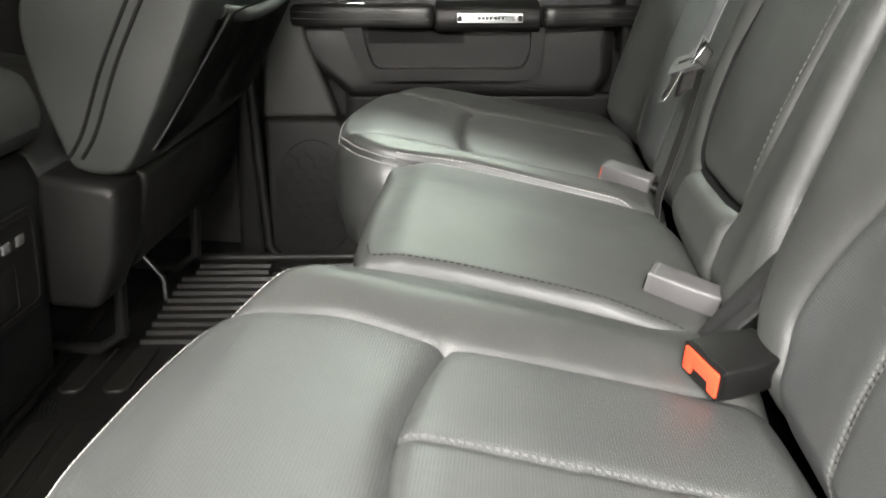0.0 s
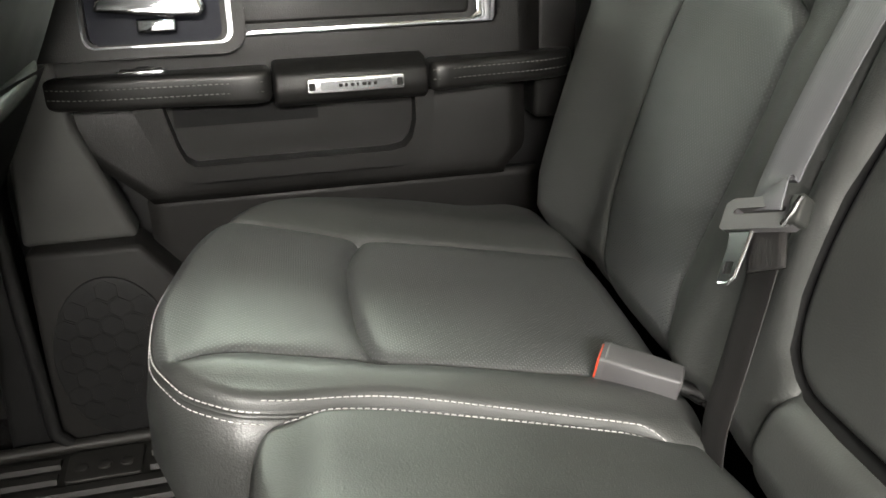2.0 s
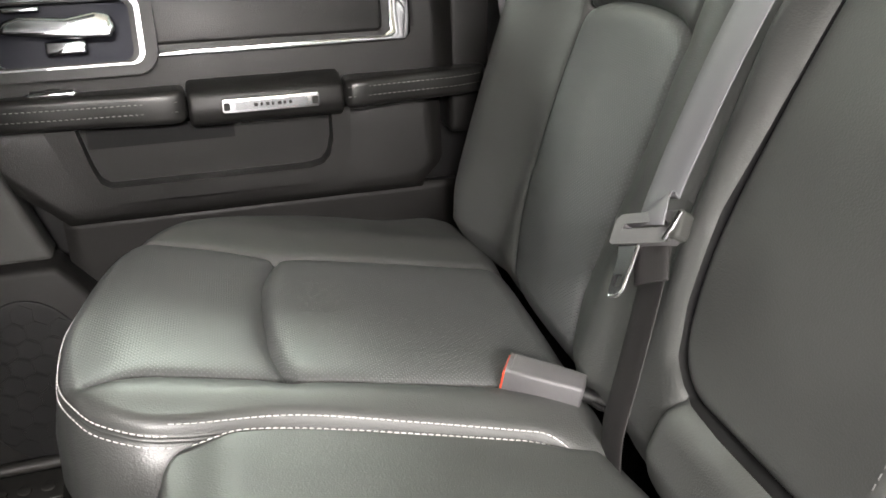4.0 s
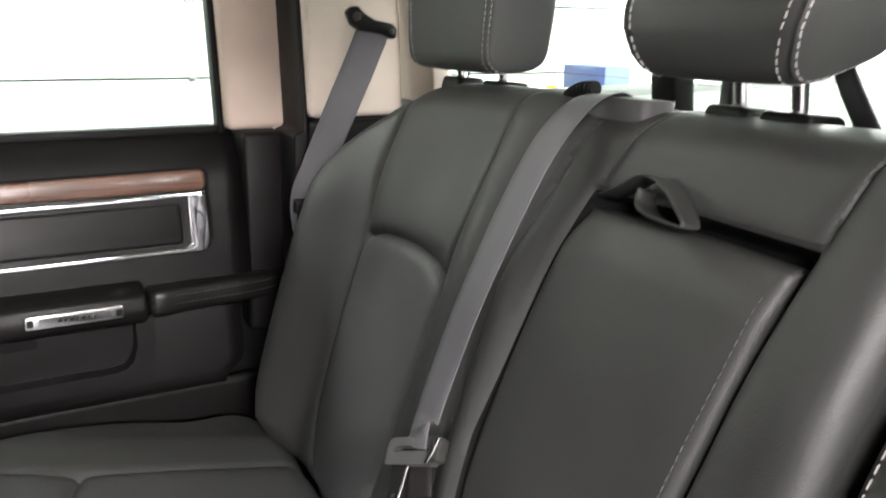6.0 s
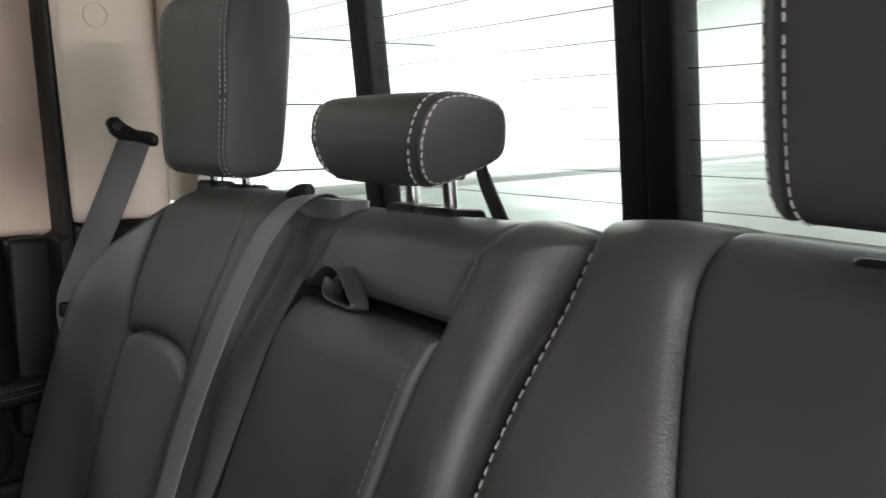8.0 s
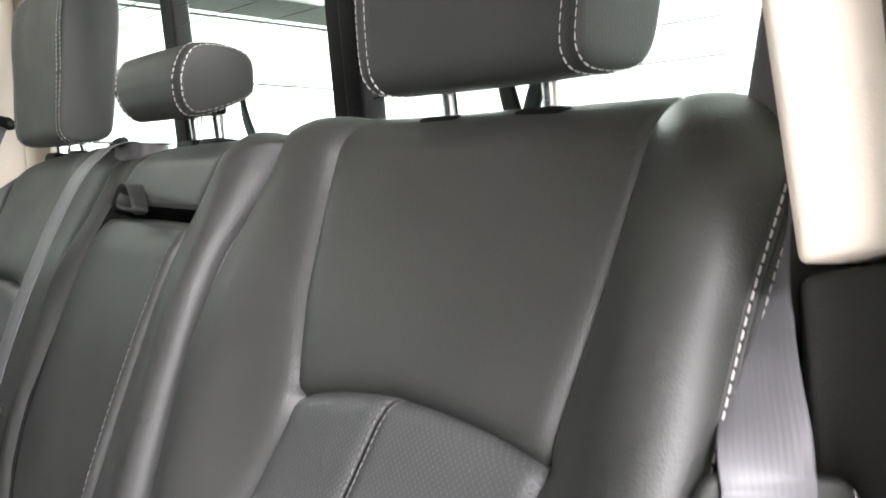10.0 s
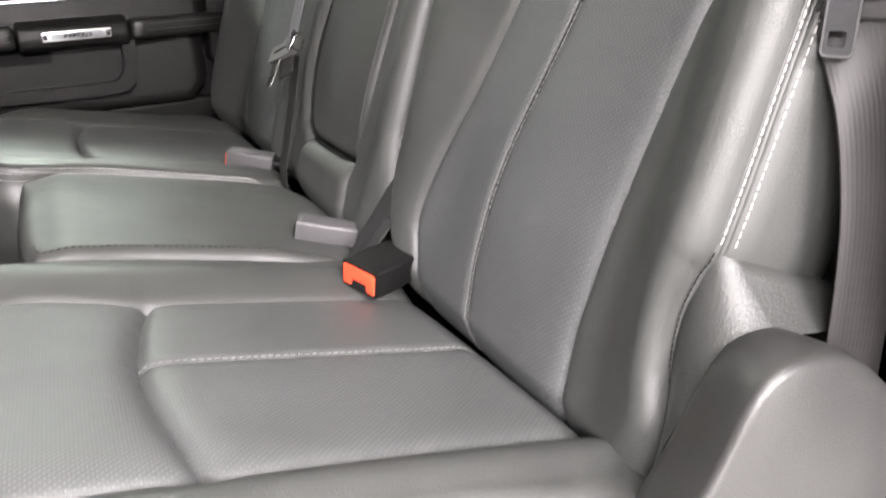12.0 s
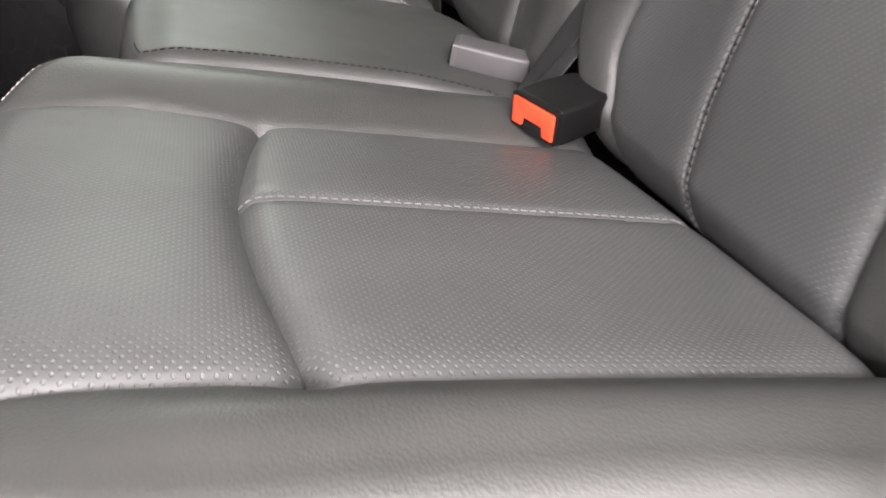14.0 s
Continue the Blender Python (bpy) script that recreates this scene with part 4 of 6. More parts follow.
def headrest(cy, half_w, cz, xc, profile, seam, taper, label, post_gap, post_x, post_y, guide_z):
    """A stuffed headrest: a side profile carried across, with round ends and a sewn end panel on either side."""
    ob = thing("headrest", label, "headrest", SEAT, "rear headrests")
    line = even(crom(profile + profile[:1], False, 8), count=73)[:-1]
    half_h = float(np.abs(line[:, 1]).max())
    z0 = cz - half_h

    def ring(t, grow=0.0):
        """The section at t, which runs across from -1 to 1."""
        out = max(0.0, (abs(t) - seam) / (1 - seam))
        pull = 0.013 * (1 - max(0.0, 1 - out ** 3.5) ** (1 / 3)) + 0.0035 * math.exp(-(((abs(t) - seam) * half_w / 0.0035) ** 2)) - 0.0015 * math.cos(math.pi / 2 * min(1, abs(t) / seam))
        size = np.linalg.norm(line, axis=1)[:, None]
        q = line * (1 - (pull - grow) / size)
        k = 1 - taper * np.maximum(0, 0.5 - 0.5 * q[:, 1] / half_h) ** 2.2 - 0.02 * (q[:, 0] < 0) * (q[:, 0] / 0.04) ** 2
        return np.column_stack([xc + q[:, 0], cy + t * half_w * k, cz + q[:, 1]])

    ts = np.r_[-1, -1 + np.geomspace(0.002, 0.2, 14), np.linspace(-0.79, 0.79, 48), 1 - np.geomspace(0.2, 0.002, 14), 1]
    rows = [ring(t) for t in ts]
    verts = np.vstack(rows)
    n, m = len(ts), len(line)
    faces = [(i * m + k, i * m + (k + 1) % m, (i + 1) * m + (k + 1) % m, (i + 1) * m + k) for i in range(n - 1) for k in range(m)]
    lo, hi = len(verts), len(verts) + 1
    verts = np.vstack([verts, rows[0].mean(0), rows[-1].mean(0)])
    faces += [(lo, (k + 1) % m, k) for k in range(m)] + [(hi, (n - 1) * m + k, (n - 1) * m + (k + 1) % m) for k in range(m)]
    raw("cover", verts, faces, LEATHER, ob, "black leather", uvs=[(v[1], v[2]) for v in verts])
    for side in (-1, 1):
        for off in (-0.0065, 0.0065):
            loop_pts = ring(side * seam + off / half_w, 0.0006)
            loop_pts = np.vstack([loop_pts, loop_pts[:1]])
            mid = loop_pts.mean(0)
            stitches(ob, loop_pts, (loop_pts - mid) / np.linalg.norm(loop_pts - mid, axis=1)[:, None], None, 0.0048, 0.0020, 0.0007)
    for side in (-1, 1):
        y = post_y + side * post_gap
        part("post", tube_bm([(post_x - 0.012, y, z0 + 0.03), (post_x - 0.003, y, 0.912), (post_x, y, 0.87)], 0.0066, 14), SATIN, ob, "chrome post")
        part("guide", flared(post_x, y, 0.882, guide_z - 0.004), PLASTIC, ob, "black plastic guide")
    part("mount", box_bm(xc - 0.002, xc + 0.026, cy - half_w * 0.62, cy + half_w * 0.62, z0 + 0.006, z0 + 0.03, 0.003), PLASTIC, ob, "black underside")
    return ob


headrest(-0.438, 0.127, 1.045, 0.504, TALL, 0.925, 0.14, "tall black leather headrest with white double stitching on chrome posts", 0.052, 0.526, -0.430, 0.914)
headrest(0.504, 0.127, 1.036, 0.506, TALL, 0.925, 0.14, "tall black leather headrest with white double stitching on chrome posts", 0.055, 0.526, 0.505, 0.912)
headrest(0.044, 0.097, 0.966, 0.491, LOW, 0.925, 0.20, "low black leather middle headrest with white double stitching", 0.029, 0.528, 0.043, 0.913)
# dark tether straps behind the headrests
for ty, tz, lean in ((-0.004, 0.965, -0.030), (0.112, 0.95, 0.0), (-0.415, 0.96, -0.018), (-0.445, 0.96, 0.018), (0.590, 0.94, 0.0)):
    strap = thing("tether_strap", "black strap behind a headrest", "strap", SEAT, "tether straps")
    strip(strap, "webbing", [((0.548, ty - lean / 2, tz), (-1, 0.4, 0)), ((0.546, ty, tz - 0.03), (-1, 0.4, 0)), ((0.550, ty + lean, tz - 0.075), (-1, 0.4, 0))], 0.024, 0.003, WEB_DARK)


# ---- belts and buckles ----
belt = thing("seat_belt", "grey shoulder belt with latch tongue beside the backrest", "seat belt", SEAT, "seat belts")
strip(belt, "webbing", [((0.505, -0.660, 0.985), (-0.95, 0.3, 0)), ((0.468, -0.672, 0.90), (-0.95, 0.3, 0)), ((0.440, -0.684, 0.828), (-0.96, 0.22, 0)), ((0.418, -0.697, 0.790), (-0.98, 0.05, 0)), ((0.404, -0.708, 0.764), (-0.96, -0.15, 0)), ((0.3895, -0.7195, 0.742), (-0.78, -0.60, 0)), ((0.3880, -0.7222, 0.733), (-0.75, -0.66, 0)), ((0.3880, -0.7222, 0.7262), (-0.75, -0.66, 0))], 0.0365, 0.0014, WEB)
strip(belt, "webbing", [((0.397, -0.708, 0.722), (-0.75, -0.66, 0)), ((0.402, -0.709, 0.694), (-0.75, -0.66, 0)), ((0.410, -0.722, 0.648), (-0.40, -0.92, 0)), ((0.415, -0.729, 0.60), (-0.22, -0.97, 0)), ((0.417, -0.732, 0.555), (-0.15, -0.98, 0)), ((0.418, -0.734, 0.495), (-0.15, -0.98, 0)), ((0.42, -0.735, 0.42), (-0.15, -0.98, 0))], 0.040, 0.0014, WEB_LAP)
# the tongue faces the doorway: x across it, y away from it, z up
TONGUE_AT = Matrix.Translation((0.390, -0.715, 0.727)) @ Matrix.Rotation(math.atan2(-0.75, 0.66), 4, "Z")


def on_tongue(bm):
    bm.transform(TONGUE_AT)
    return bm


head = [(-0.0245, -0.0065), (-0.0235, -0.0020), (-0.0200, 0.0065), (-0.0150, 0.0105), (0.0215, 0.0120), (0.0320, 0.0122), (0.0385, 0.0075), (0.0405, 0.0030), (0.0400, -0.0055), (0.0370, -0.0150), (0.0320, -0.0200), (0.0230, -0.0208), (0.0120, -0.0230), (-0.0100, -0.0228), (-0.0150, -0.0200), (-0.0215, -0.0125)]
latch = part("tongue", on_tongue(prism_bm(head, "y", -0.0045, 0.0050, 0.0028)), TONGUE, belt, "grey plastic grip")
part("slot", on_tongue(prism_bm([(-0.0165, 0.0008), (-0.0165, -0.0010), (0.0235, -0.0028), (0.0262, -0.0035), (0.0262, 0.0015), (0.0235, 0.0018)], "y", -0.0052, -0.0040)), GAP, latch, "dark slot that takes the webbing", False)
part("slot_lip", on_tongue(tube_bm([(-0.0165, -0.0046, -0.0016), (0.004, -0.0050, -0.0024), (0.0245, -0.0046, -0.0036)], 0.0012, 8)), TONGUE, latch)
# bright piece painted as the highlight on the end of the grip
part("grip_end", on_tongue(prism_bm([(0.0345, 0.0100), (0.0370, 0.0092), (0.0402, 0.0045), (0.0408, 0.0005), (0.0400, -0.0065), (0.0368, -0.0150), (0.0330, -0.0185), (0.0305, -0.0150), (0.0330, -0.0050), (0.0345, 0.0010)], "y", -0.0062, 0.0056, 0.002)), SATIN, latch, "grip end with its highlight put into a bright metal")
part("latch_plate", on_tongue(ring_bm(rounded(-0.0112, 0.0042, -0.0525, -0.012, 0.003), rounded(-0.0085, 0.0000, -0.0480, -0.0400, 0.001), "y", -0.0012, 0.0012)), GUNMETAL, latch, "steel latch plate")
part("latch_rim", on_tongue(ring_bm(rounded(-0.0118, 0.0048, -0.0532, -0.015, 0.0035), rounded(-0.0106, 0.0036, -0.0520, -0.013, 0.003), "y", -0.0020, 0.0016)), STEEL, latch, "bright rolled rim")
part("web_stop", on_tongue(box_bm(-0.0140, 0.0275, 0.0045, 0.0070, -0.0335, -0.016, 0.0010)), WEB_LAP, belt, "sewn web end")

belt = thing("seat_belt", "grey middle belt hanging over the backrest with open tongue", "seat belt", SEAT, "seat belts")
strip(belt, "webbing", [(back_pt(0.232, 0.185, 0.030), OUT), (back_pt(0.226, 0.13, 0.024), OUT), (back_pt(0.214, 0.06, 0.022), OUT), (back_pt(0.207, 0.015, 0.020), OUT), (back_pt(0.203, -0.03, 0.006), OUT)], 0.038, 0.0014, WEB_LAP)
# its tongue hangs askew: x along the grip, z towards the webbing, y away from the eye of one sitting there
GRIP_X = (Vector((0.343, 0.188, 0.585)) - Vector((0.318, 0.252, 0.558))).normalized()
GRIP_Z = Vector((0.49, 0.21, 0.84))
GRIP_Z = (GRIP_Z - GRIP_X * GRIP_Z.dot(GRIP_X)).normalized()
GRIP_Y = GRIP_Z.cross(GRIP_X)
GRIP_AT = Matrix.Translation((0.331, 0.219, 0.574)) @ Matrix((GRIP_X, GRIP_Y, GRIP_Z)).transposed().to_4x4()


def on_grip(bm):
    bm.transform(GRIP_AT)
    return bm


strip(belt, "webbing", [(back_pt(0.215, 0.545, -0.045), (-0.3, 0, 1)), (back_pt(0.208, 0.549, -0.020), (-0.6, 0, 0.8)), (back_pt(0.205, 0.525, 0.006), OUT), (back_pt(0.208, 0.47, 0.026), OUT), (back_pt(0.222, 0.35, 0.038), OUT), (back_pt(0.232, 0.25, 0.040), OUT), (back_pt(0.234, 0.215, 0.040), OUT), (tuple(GRIP_AT @ Vector((0.001, -0.0035, 0.016))), OUT), (tuple(GRIP_AT @ Vector((0.0, -0.0015, 0.004))), OUT)], 0.046, 0.0014, WEB)
latch = part("tongue", on_grip(ring_bm([(-0.034, -0.010), (-0.034, 0.010), (-0.028, 0.014), (0.026, 0.014), (0.036, 0.010), (0.036, -0.008), (0.030, -0.012), (-0.030, -0.012)], [(-0.024, 0.0015), (-0.024, 0.0035), (-0.022, 0.0055), (0.021, 0.0055), (0.023, 0.0035), (0.023, 0.0015), (0.021, 0.0005), (-0.022, 0.0005)], "y", -0.004, 0.004)), BUCKLE, belt, "grey plastic grip")
part("grip_end", on_grip(prism_bm(rounded(0.027, 0.039, -0.010, 0.013, 0.004), "y", -0.008, 0.006, 0.003)), TONGUE, latch, "dark rounded grip end")
part("grip_edge", on_grip(tube_bm([(0.026, -0.006, -0.011), (0.033, -0.008, -0.002), (0.036, -0.007, 0.010)], 0.0022, 8)), STEEL, latch, "bright steel edge")
part("latch_plate", on_grip(ring_bm([(-0.026, -0.010), (-0.004, -0.010), (-0.005, -0.022), (-0.007, -0.050), (-0.010, -0.054), (-0.020, -0.054), (-0.022, -0.050), (-0.022, -0.024)], [(-0.018, -0.037), (-0.012, -0.037), (-0.011, -0.038), (-0.011, -0.046), (-0.012, -0.047), (-0.018, -0.047), (-0.019, -0.046), (-0.019, -0.038)], "y", -0.0014, 0.0014)), GUNMETAL, latch, "steel latch plate")
part("latch_rim", on_grip(tube_bm([(-0.004, -0.0006, -0.012), (-0.0052, -0.0006, -0.030), (-0.0072, -0.0006, -0.050), (-0.012, -0.0006, -0.0545), (-0.020, -0.0006, -0.0545)], 0.0016, 8)), SATIN, latch, "bright plate edge")
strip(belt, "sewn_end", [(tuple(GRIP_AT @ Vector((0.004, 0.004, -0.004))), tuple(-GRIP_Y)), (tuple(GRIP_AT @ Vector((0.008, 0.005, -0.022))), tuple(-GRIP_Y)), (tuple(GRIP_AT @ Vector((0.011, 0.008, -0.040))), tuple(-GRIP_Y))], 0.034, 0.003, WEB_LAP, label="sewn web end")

belt = thing("seat_belt", "grey shoulder belt hanging from a black pillar loop", "seat belt", SEAT, "seat belts")
strip(belt, "webbing", [((0.470, 0.742, 0.966), (-0.45, -1, 0)), ((0.458, 0.745, 0.93), (-0.45, -1, 0)), ((0.424, 0.753, 0.835), (-0.45, -1, 0)), ((0.396, 0.760, 0.755), (-0.5, -1, 0)), ((0.384, 0.764, 0.712), (-0.5, -1, 0)), ((0.392, 0.766, 0.66), (-0.5, -1, 0)), ((0.42, 0.768, 0.58), (-0.4, -1, 0))], 0.046, 0.0014, WEB)
loop_bm = prism_bm([(0.424, 0.983), (0.431, 0.991), (0.440, 0.992), (0.450, 0.983), (0.466, 0.975), (0.492, 0.972), (0.500, 0.966), (0.500, 0.953), (0.492, 0.950), (0.478, 0.956), (0.462, 0.958), (0.444, 0.959), (0.432, 0.966)], "y", 0.728, 0.746, 0.003)
ring = part("pillar_loop", loop_bm, PLASTIC, belt, "black plastic loop")
part("bolt", prism_bm([(0.438 + 0.006 * math.cos(a), 0.978 + 0.006 * math.sin(a)) for a in np.linspace(0, 6.283, 12, endpoint=False)], "y", 0.724, 0.73, 0.001), GREYTRIM, ring)
part("bolt", prism_bm([(0.491 + 0.004 * math.cos(a), 0.961 + 0.004 * math.sin(a)) for a in np.linspace(0, 6.283, 12, endpoint=False)], "y", 0.725, 0.73, 0.001), GREYTRIM, ring)
part("tongue", box_bm(0.364, 0.406, 0.752, 0.764, 0.694, 0.716, 0.005), PLASTIC, belt, "black plastic grip")
part("latch_plate", box_bm(0.370, 0.386, 0.754, 0.757, 0.652, 0.697, 0.001), STEEL, belt, "steel latch plate")


def buckle(front, back, width, high, body, face, label, roll=0.0):
    """A buckle lying from its open front end to its stalk."""
    a, b = Vector(front), Vector(back)
    ob = thing("belt_buckle", label, "seat belt buckle", SEAT @ look(a, a + (b - a), roll) @ pose(0, 0, 0, 90, 0, 0), "belt buckles")
    length = (b - a).length
    # local axes: x across, y backwards along the buckle, z up
    ob.matrix_basis = SEAT @ Matrix.Translation(a) @ (b - a).to_track_quat("Y", "Z").to_matrix().to_4x4() @ Matrix.Rotation(radians(roll), 4, "Y")
    w, h = width / 2, high / 2
    shell = prism_bm([(-w * 0.98, 0.003), (w * 0.98, 0.003), (w, length * 0.5), (w * 0.86, length), (-w * 0.86, length), (-w, length * 0.5)], "z", -h, h, 0.0035)
    part("body", shell, body, ob, label="")
    k = 0.86
    press = prism_bm([(-w * k, -h * 0.72), (-w * k, h * 0.72), (w * k, h * 0.72), (w * k, -h * 0.72), (w * 0.45, -h * 0.72), (w * 0.40, -h * 0.2), (-w * 0.40, -h * 0.2), (-w * 0.45, -h * 0.72)], "y", -0.0015, 0.006, 0.0008)
    part("release_button", press, face, ob, "red release button" if face is RED else "dark release button")
    part("latch_slot", box_bm(-w * 0.44, w * 0.44, 0.0008, 0.006, -h * 0.75, -h * 0.2, 0.0006), GAP, ob)
    part("rim", ring_bm(rounded(-w * 0.97, w * 0.97, -h * 0.95, h * 0.95, 0.003), rounded(-w * 0.87, w * 0.87, -h * 0.76, h * 0.76, 0.002), "y", 0.0005, 0.008), body, ob)
    part("stalk", tube_bm([(0, length - 0.005, 0), (0, length + 0.02, -0.002), (0, length + 0.05, -0.012)], 0.007, 10), PLASTIC, ob, "black stalk")
    return ob


buckle((0.277, -0.270, 0.404), (0.336, -0.244, 0.410), 0.052, 0.030, PLASTIC, RED, "black buckle with an orange-red release button lying on the seat", 6)
buckle((0.264, -0.078, 0.404), (0.332, -0.107, 0.393), 0.029, 0.025, BUCKLE, PLASTIC, "grey buckle lying on its side on the middle seat", 8)
buckle((0.258, 0.312, 0.402), (0.322, 0.278, 0.393), 0.030, 0.029, BUCKLE, RED, "grey buckle with a red release button lying on the far seat", 8)
for ob in [o for o in scene.objects if o.name.startswith("belt_buckle")][1:]:
    part("stalk_eye", tube_bm([(0.010 * math.cos(a), 0.093 + 0.012 * math.sin(a), -0.002) for a in np.linspace(0, 6.283, 16)], 0.0028, 8), PLASTIC, ob, "black wire eye")
# the stalk sleeve and webbing between the two backrests
belt = thing("lap_belt", "dark webbing coming up between the two backrests", "seat belt", SEAT, "seat belts")
strip(belt, "webbing", [(back_pt(-0.166, -0.035, 0.036), OUT), (back_pt(-0.175, 0.0, 0.032), OUT), (back_pt(-0.186, 0.05, 0.022), OUT), (back_pt(-0.194, 0.10, 0.008), OUT), (back_pt(-0.20, 0.14, -0.012), OUT)], 0.036, 0.0016, WEB_DARK)
strip(belt, "webbing", [(back_pt(-0.196, -0.030, 0.044), OUT), (back_pt(-0.203, 0.0, 0.038), OUT), (back_pt(-0.208, 0.035, 0.028), OUT), (back_pt(-0.212, 0.08, 0.008), OUT), (back_pt(-0.214, 0.10, -0.010), OUT)], 0.024, 0.0016, WEB_DARK)


# ---- cab: floor, roof, rear wall and window ----
solid_thing("floor", box_bm(-1.55, 0.60, -0.86, 0.92, -0.06, 0.012), CARPET, "dark carpeted cab floor", "floor", SEAT, kind="structure", smooth=False)
solid_thing("ceiling", box_bm(-1.55, 0.66, -0.86, 0.99, 1.40, 1.45), BEIGE, "beige headliner", "ceiling", SEAT, kind="structure", smooth=False)
# front wall is added out of view to limit the light entering the cab
solid_thing("wall_front", ring_bm([(-0.92, -0.06), (0.99, -0.06), (0.99, 1.45), (-0.92, 1.45)], [(-0.70, 0.86), (0.78, 0.86), (0.78, 1.34), (-0.70, 1.34)], "x", -1.60, -1.55), PLASTIC, "unseen dark front wall added to shape the light, open at the windscreen", "wall", SEAT, kind="structure", smooth=False)
solid_thing("wall_rear", box_bm(0.600, 0.640, -0.86, 0.95, -0.06, 0.885), DOORSKIN, "dark rear cab wall", "wall", SEAT, kind="structure", smooth=False)
solid_thing("storage_box", box_bm(0.09, 0.54, -0.66, 0.72, 0.013, 0.215, 0.01), CARPET, "dark storage box under the rear seats", "storage box", SEAT)


def slant(z):
    """The rear glass leans forward as it rises."""
    return 0.585 - 0.16 * (z - 0.9)


window = thing("window_1", "rear sliding window with heater lines and dark frames", "window", SEAT, kind="structure")


def lean_box(y0, y1, z0, z1, depth, off=0.0, bevel=0.004):
    bm = box_bm(0, depth, y0, y1, z0, z1, bevel)
    for v in bm.verts:
        v.co.x += slant(v.co.z) + off
    return bm


for y0, y1, name in ((-0.80, -0.190, "pane"), (-0.126, 0.218, "pane"), (0.256, 0.85, "pane")):
    p = part(name, lean_box(y0 - 0.01, y1 + 0.01, 0.87, 1.36, 0.004, 0.010, 0), GLASS, window, "clear glass", False)
    p.visible_shadow = False
part("window_frame", lean_box(-0.190, -0.160, 0.86, 1.38, 0.030, -0.006), PLASTIC, window, "black upright")
part("window_frame", lean_box(-0.160, -0.126, 0.86, 1.38, 0.024, 0.002), DOORSKIN, window, "charcoal upright")
part("window_frame", lean_box(0.218, 0.256, 0.86, 1.38, 0.026, -0.002), DOORSKIN, window, "charcoal upright")
part("window_sill", lean_box(-0.84, 0.90, 0.84, 0.878, 0.03, 0.0), PLASTIC, window, "black sill")
part("window_head", lean_box(-0.84, 0.90, 1.36, 1.42, 0.03, 0.0), PLASTIC, window, "black head")
for a, b in ((-0.80, -0.190), (-0.126, 0.218), (0.256, 0.85)):
    for k in range(18):
        z = 0.8975 + 0.0248 * k
        bm = box_bm(0, 0.0008, a, b, z - 0.0003, z + 0.0003)
        for v in bm.verts:
            v.co.x += slant(v.co.z) + 0.0085
        part("heater_line", bm, PLASTIC, window, smooth=False)


part("corner_panel", lean_box(0.735, 0.93, 0.86, 1.40, 0.03, -0.022), BEIGE, window, "beige corner panel")

# ---- far side: rear door, pillars ----
def sheet(owner, name, section, x0, x1, mat, label="", front=None, rear=None, thick=0.02, count=24):
    """A moulded panel: a section of (y, z) points drawn along x between two ends that may slant."""
    sec = even(crom(section, False, 8), step=0.012)
    verts, faces, uv = [], [], []
    xs = np.linspace(0, 1, count)
    for layer in (0, thick):
        for y, z in sec:
            a = front(z) if front else x0
            b = rear(z) if rear else x1
            for s in xs:
                verts.append((a + (b - a) * s, y + layer, z))
                uv.append((a + (b - a) * s, z))
    n, m = len(sec), count
    for i in range(n - 1):
        for k in range(m - 1):
            q = (i * m + k, i * m + k + 1, (i + 1) * m + k + 1, (i + 1) * m + k)
            faces += [q, tuple(v + n * m for v in q[::-1])]
    edge = [i * m for i in range(n)] + [(n - 1) * m + k for k in range(1, m)] + [i * m + m - 1 for i in range(n - 2, -1, -1)] + [k for k in range(m - 2, 0, -1)]
    faces += [(a, b, b + n * m, a + n * m) for a, b in zip(edge, edge[1:] + edge[:1])]
    return raw(name, verts, faces, mat, owner, label, uvs=uv)


def drawn_in(k):
    """The upper body side leans inwards: it is drawn towards the middle of the cab."""
    hub = Vector((-0.043, -0.41, 0.878))
    return Matrix.Translation(hub) @ Matrix.Scale(k, 4) @ Matrix.Translation(-hub)


door = thing("door_1", "closed far rear door with walnut and chrome trim, armrest and map pocket", "door", DOOR, kind="structure")
front_edge = lambda z: -0.315 + 0.02 * float(smooth(z, 0.55, 0.75)) + 0.115 * float(smooth(0.50 - z, 0.0, 0.14))  # noqa: E731
rear_edge = lambda z: 0.345 - 0.03 * float(smooth(0.56 - z, 0.0, 0.03)) - 0.03 * float(smooth(0.43 - z, 0.0, 0.04))  # noqa: E731
sheet(door, "upper_panel", [(0.912, 0.779), (0.897, 0.776), (0.878, 0.759), (0.862, 0.735), (0.850, 0.706), (0.839, 0.648), (0.831, 0.595), (0.827, 0.54)], 0, 0, DOORSKIN, "charcoal upper panel", lambda z: -0.40, lambda z: 0.332)
sheet(door, "lower_panel", [(0.866, 0.56), (0.848, 0.53), (0.840, 0.50), (0.836, 0.45), (0.834, 0.40), (0.838, 0.385)], 0, 0, DOORSKIN, "charcoal lower panel", front_edge, rear_edge)
sheet(door, "kick_panel", [(0.850, 0.385), (0.852, 0.33), (0.858, 0.2), (0.86, 0.02)], 0, 0, DARKKICK, "black foot of the door", lambda z: -0.22, lambda z: 0.345)
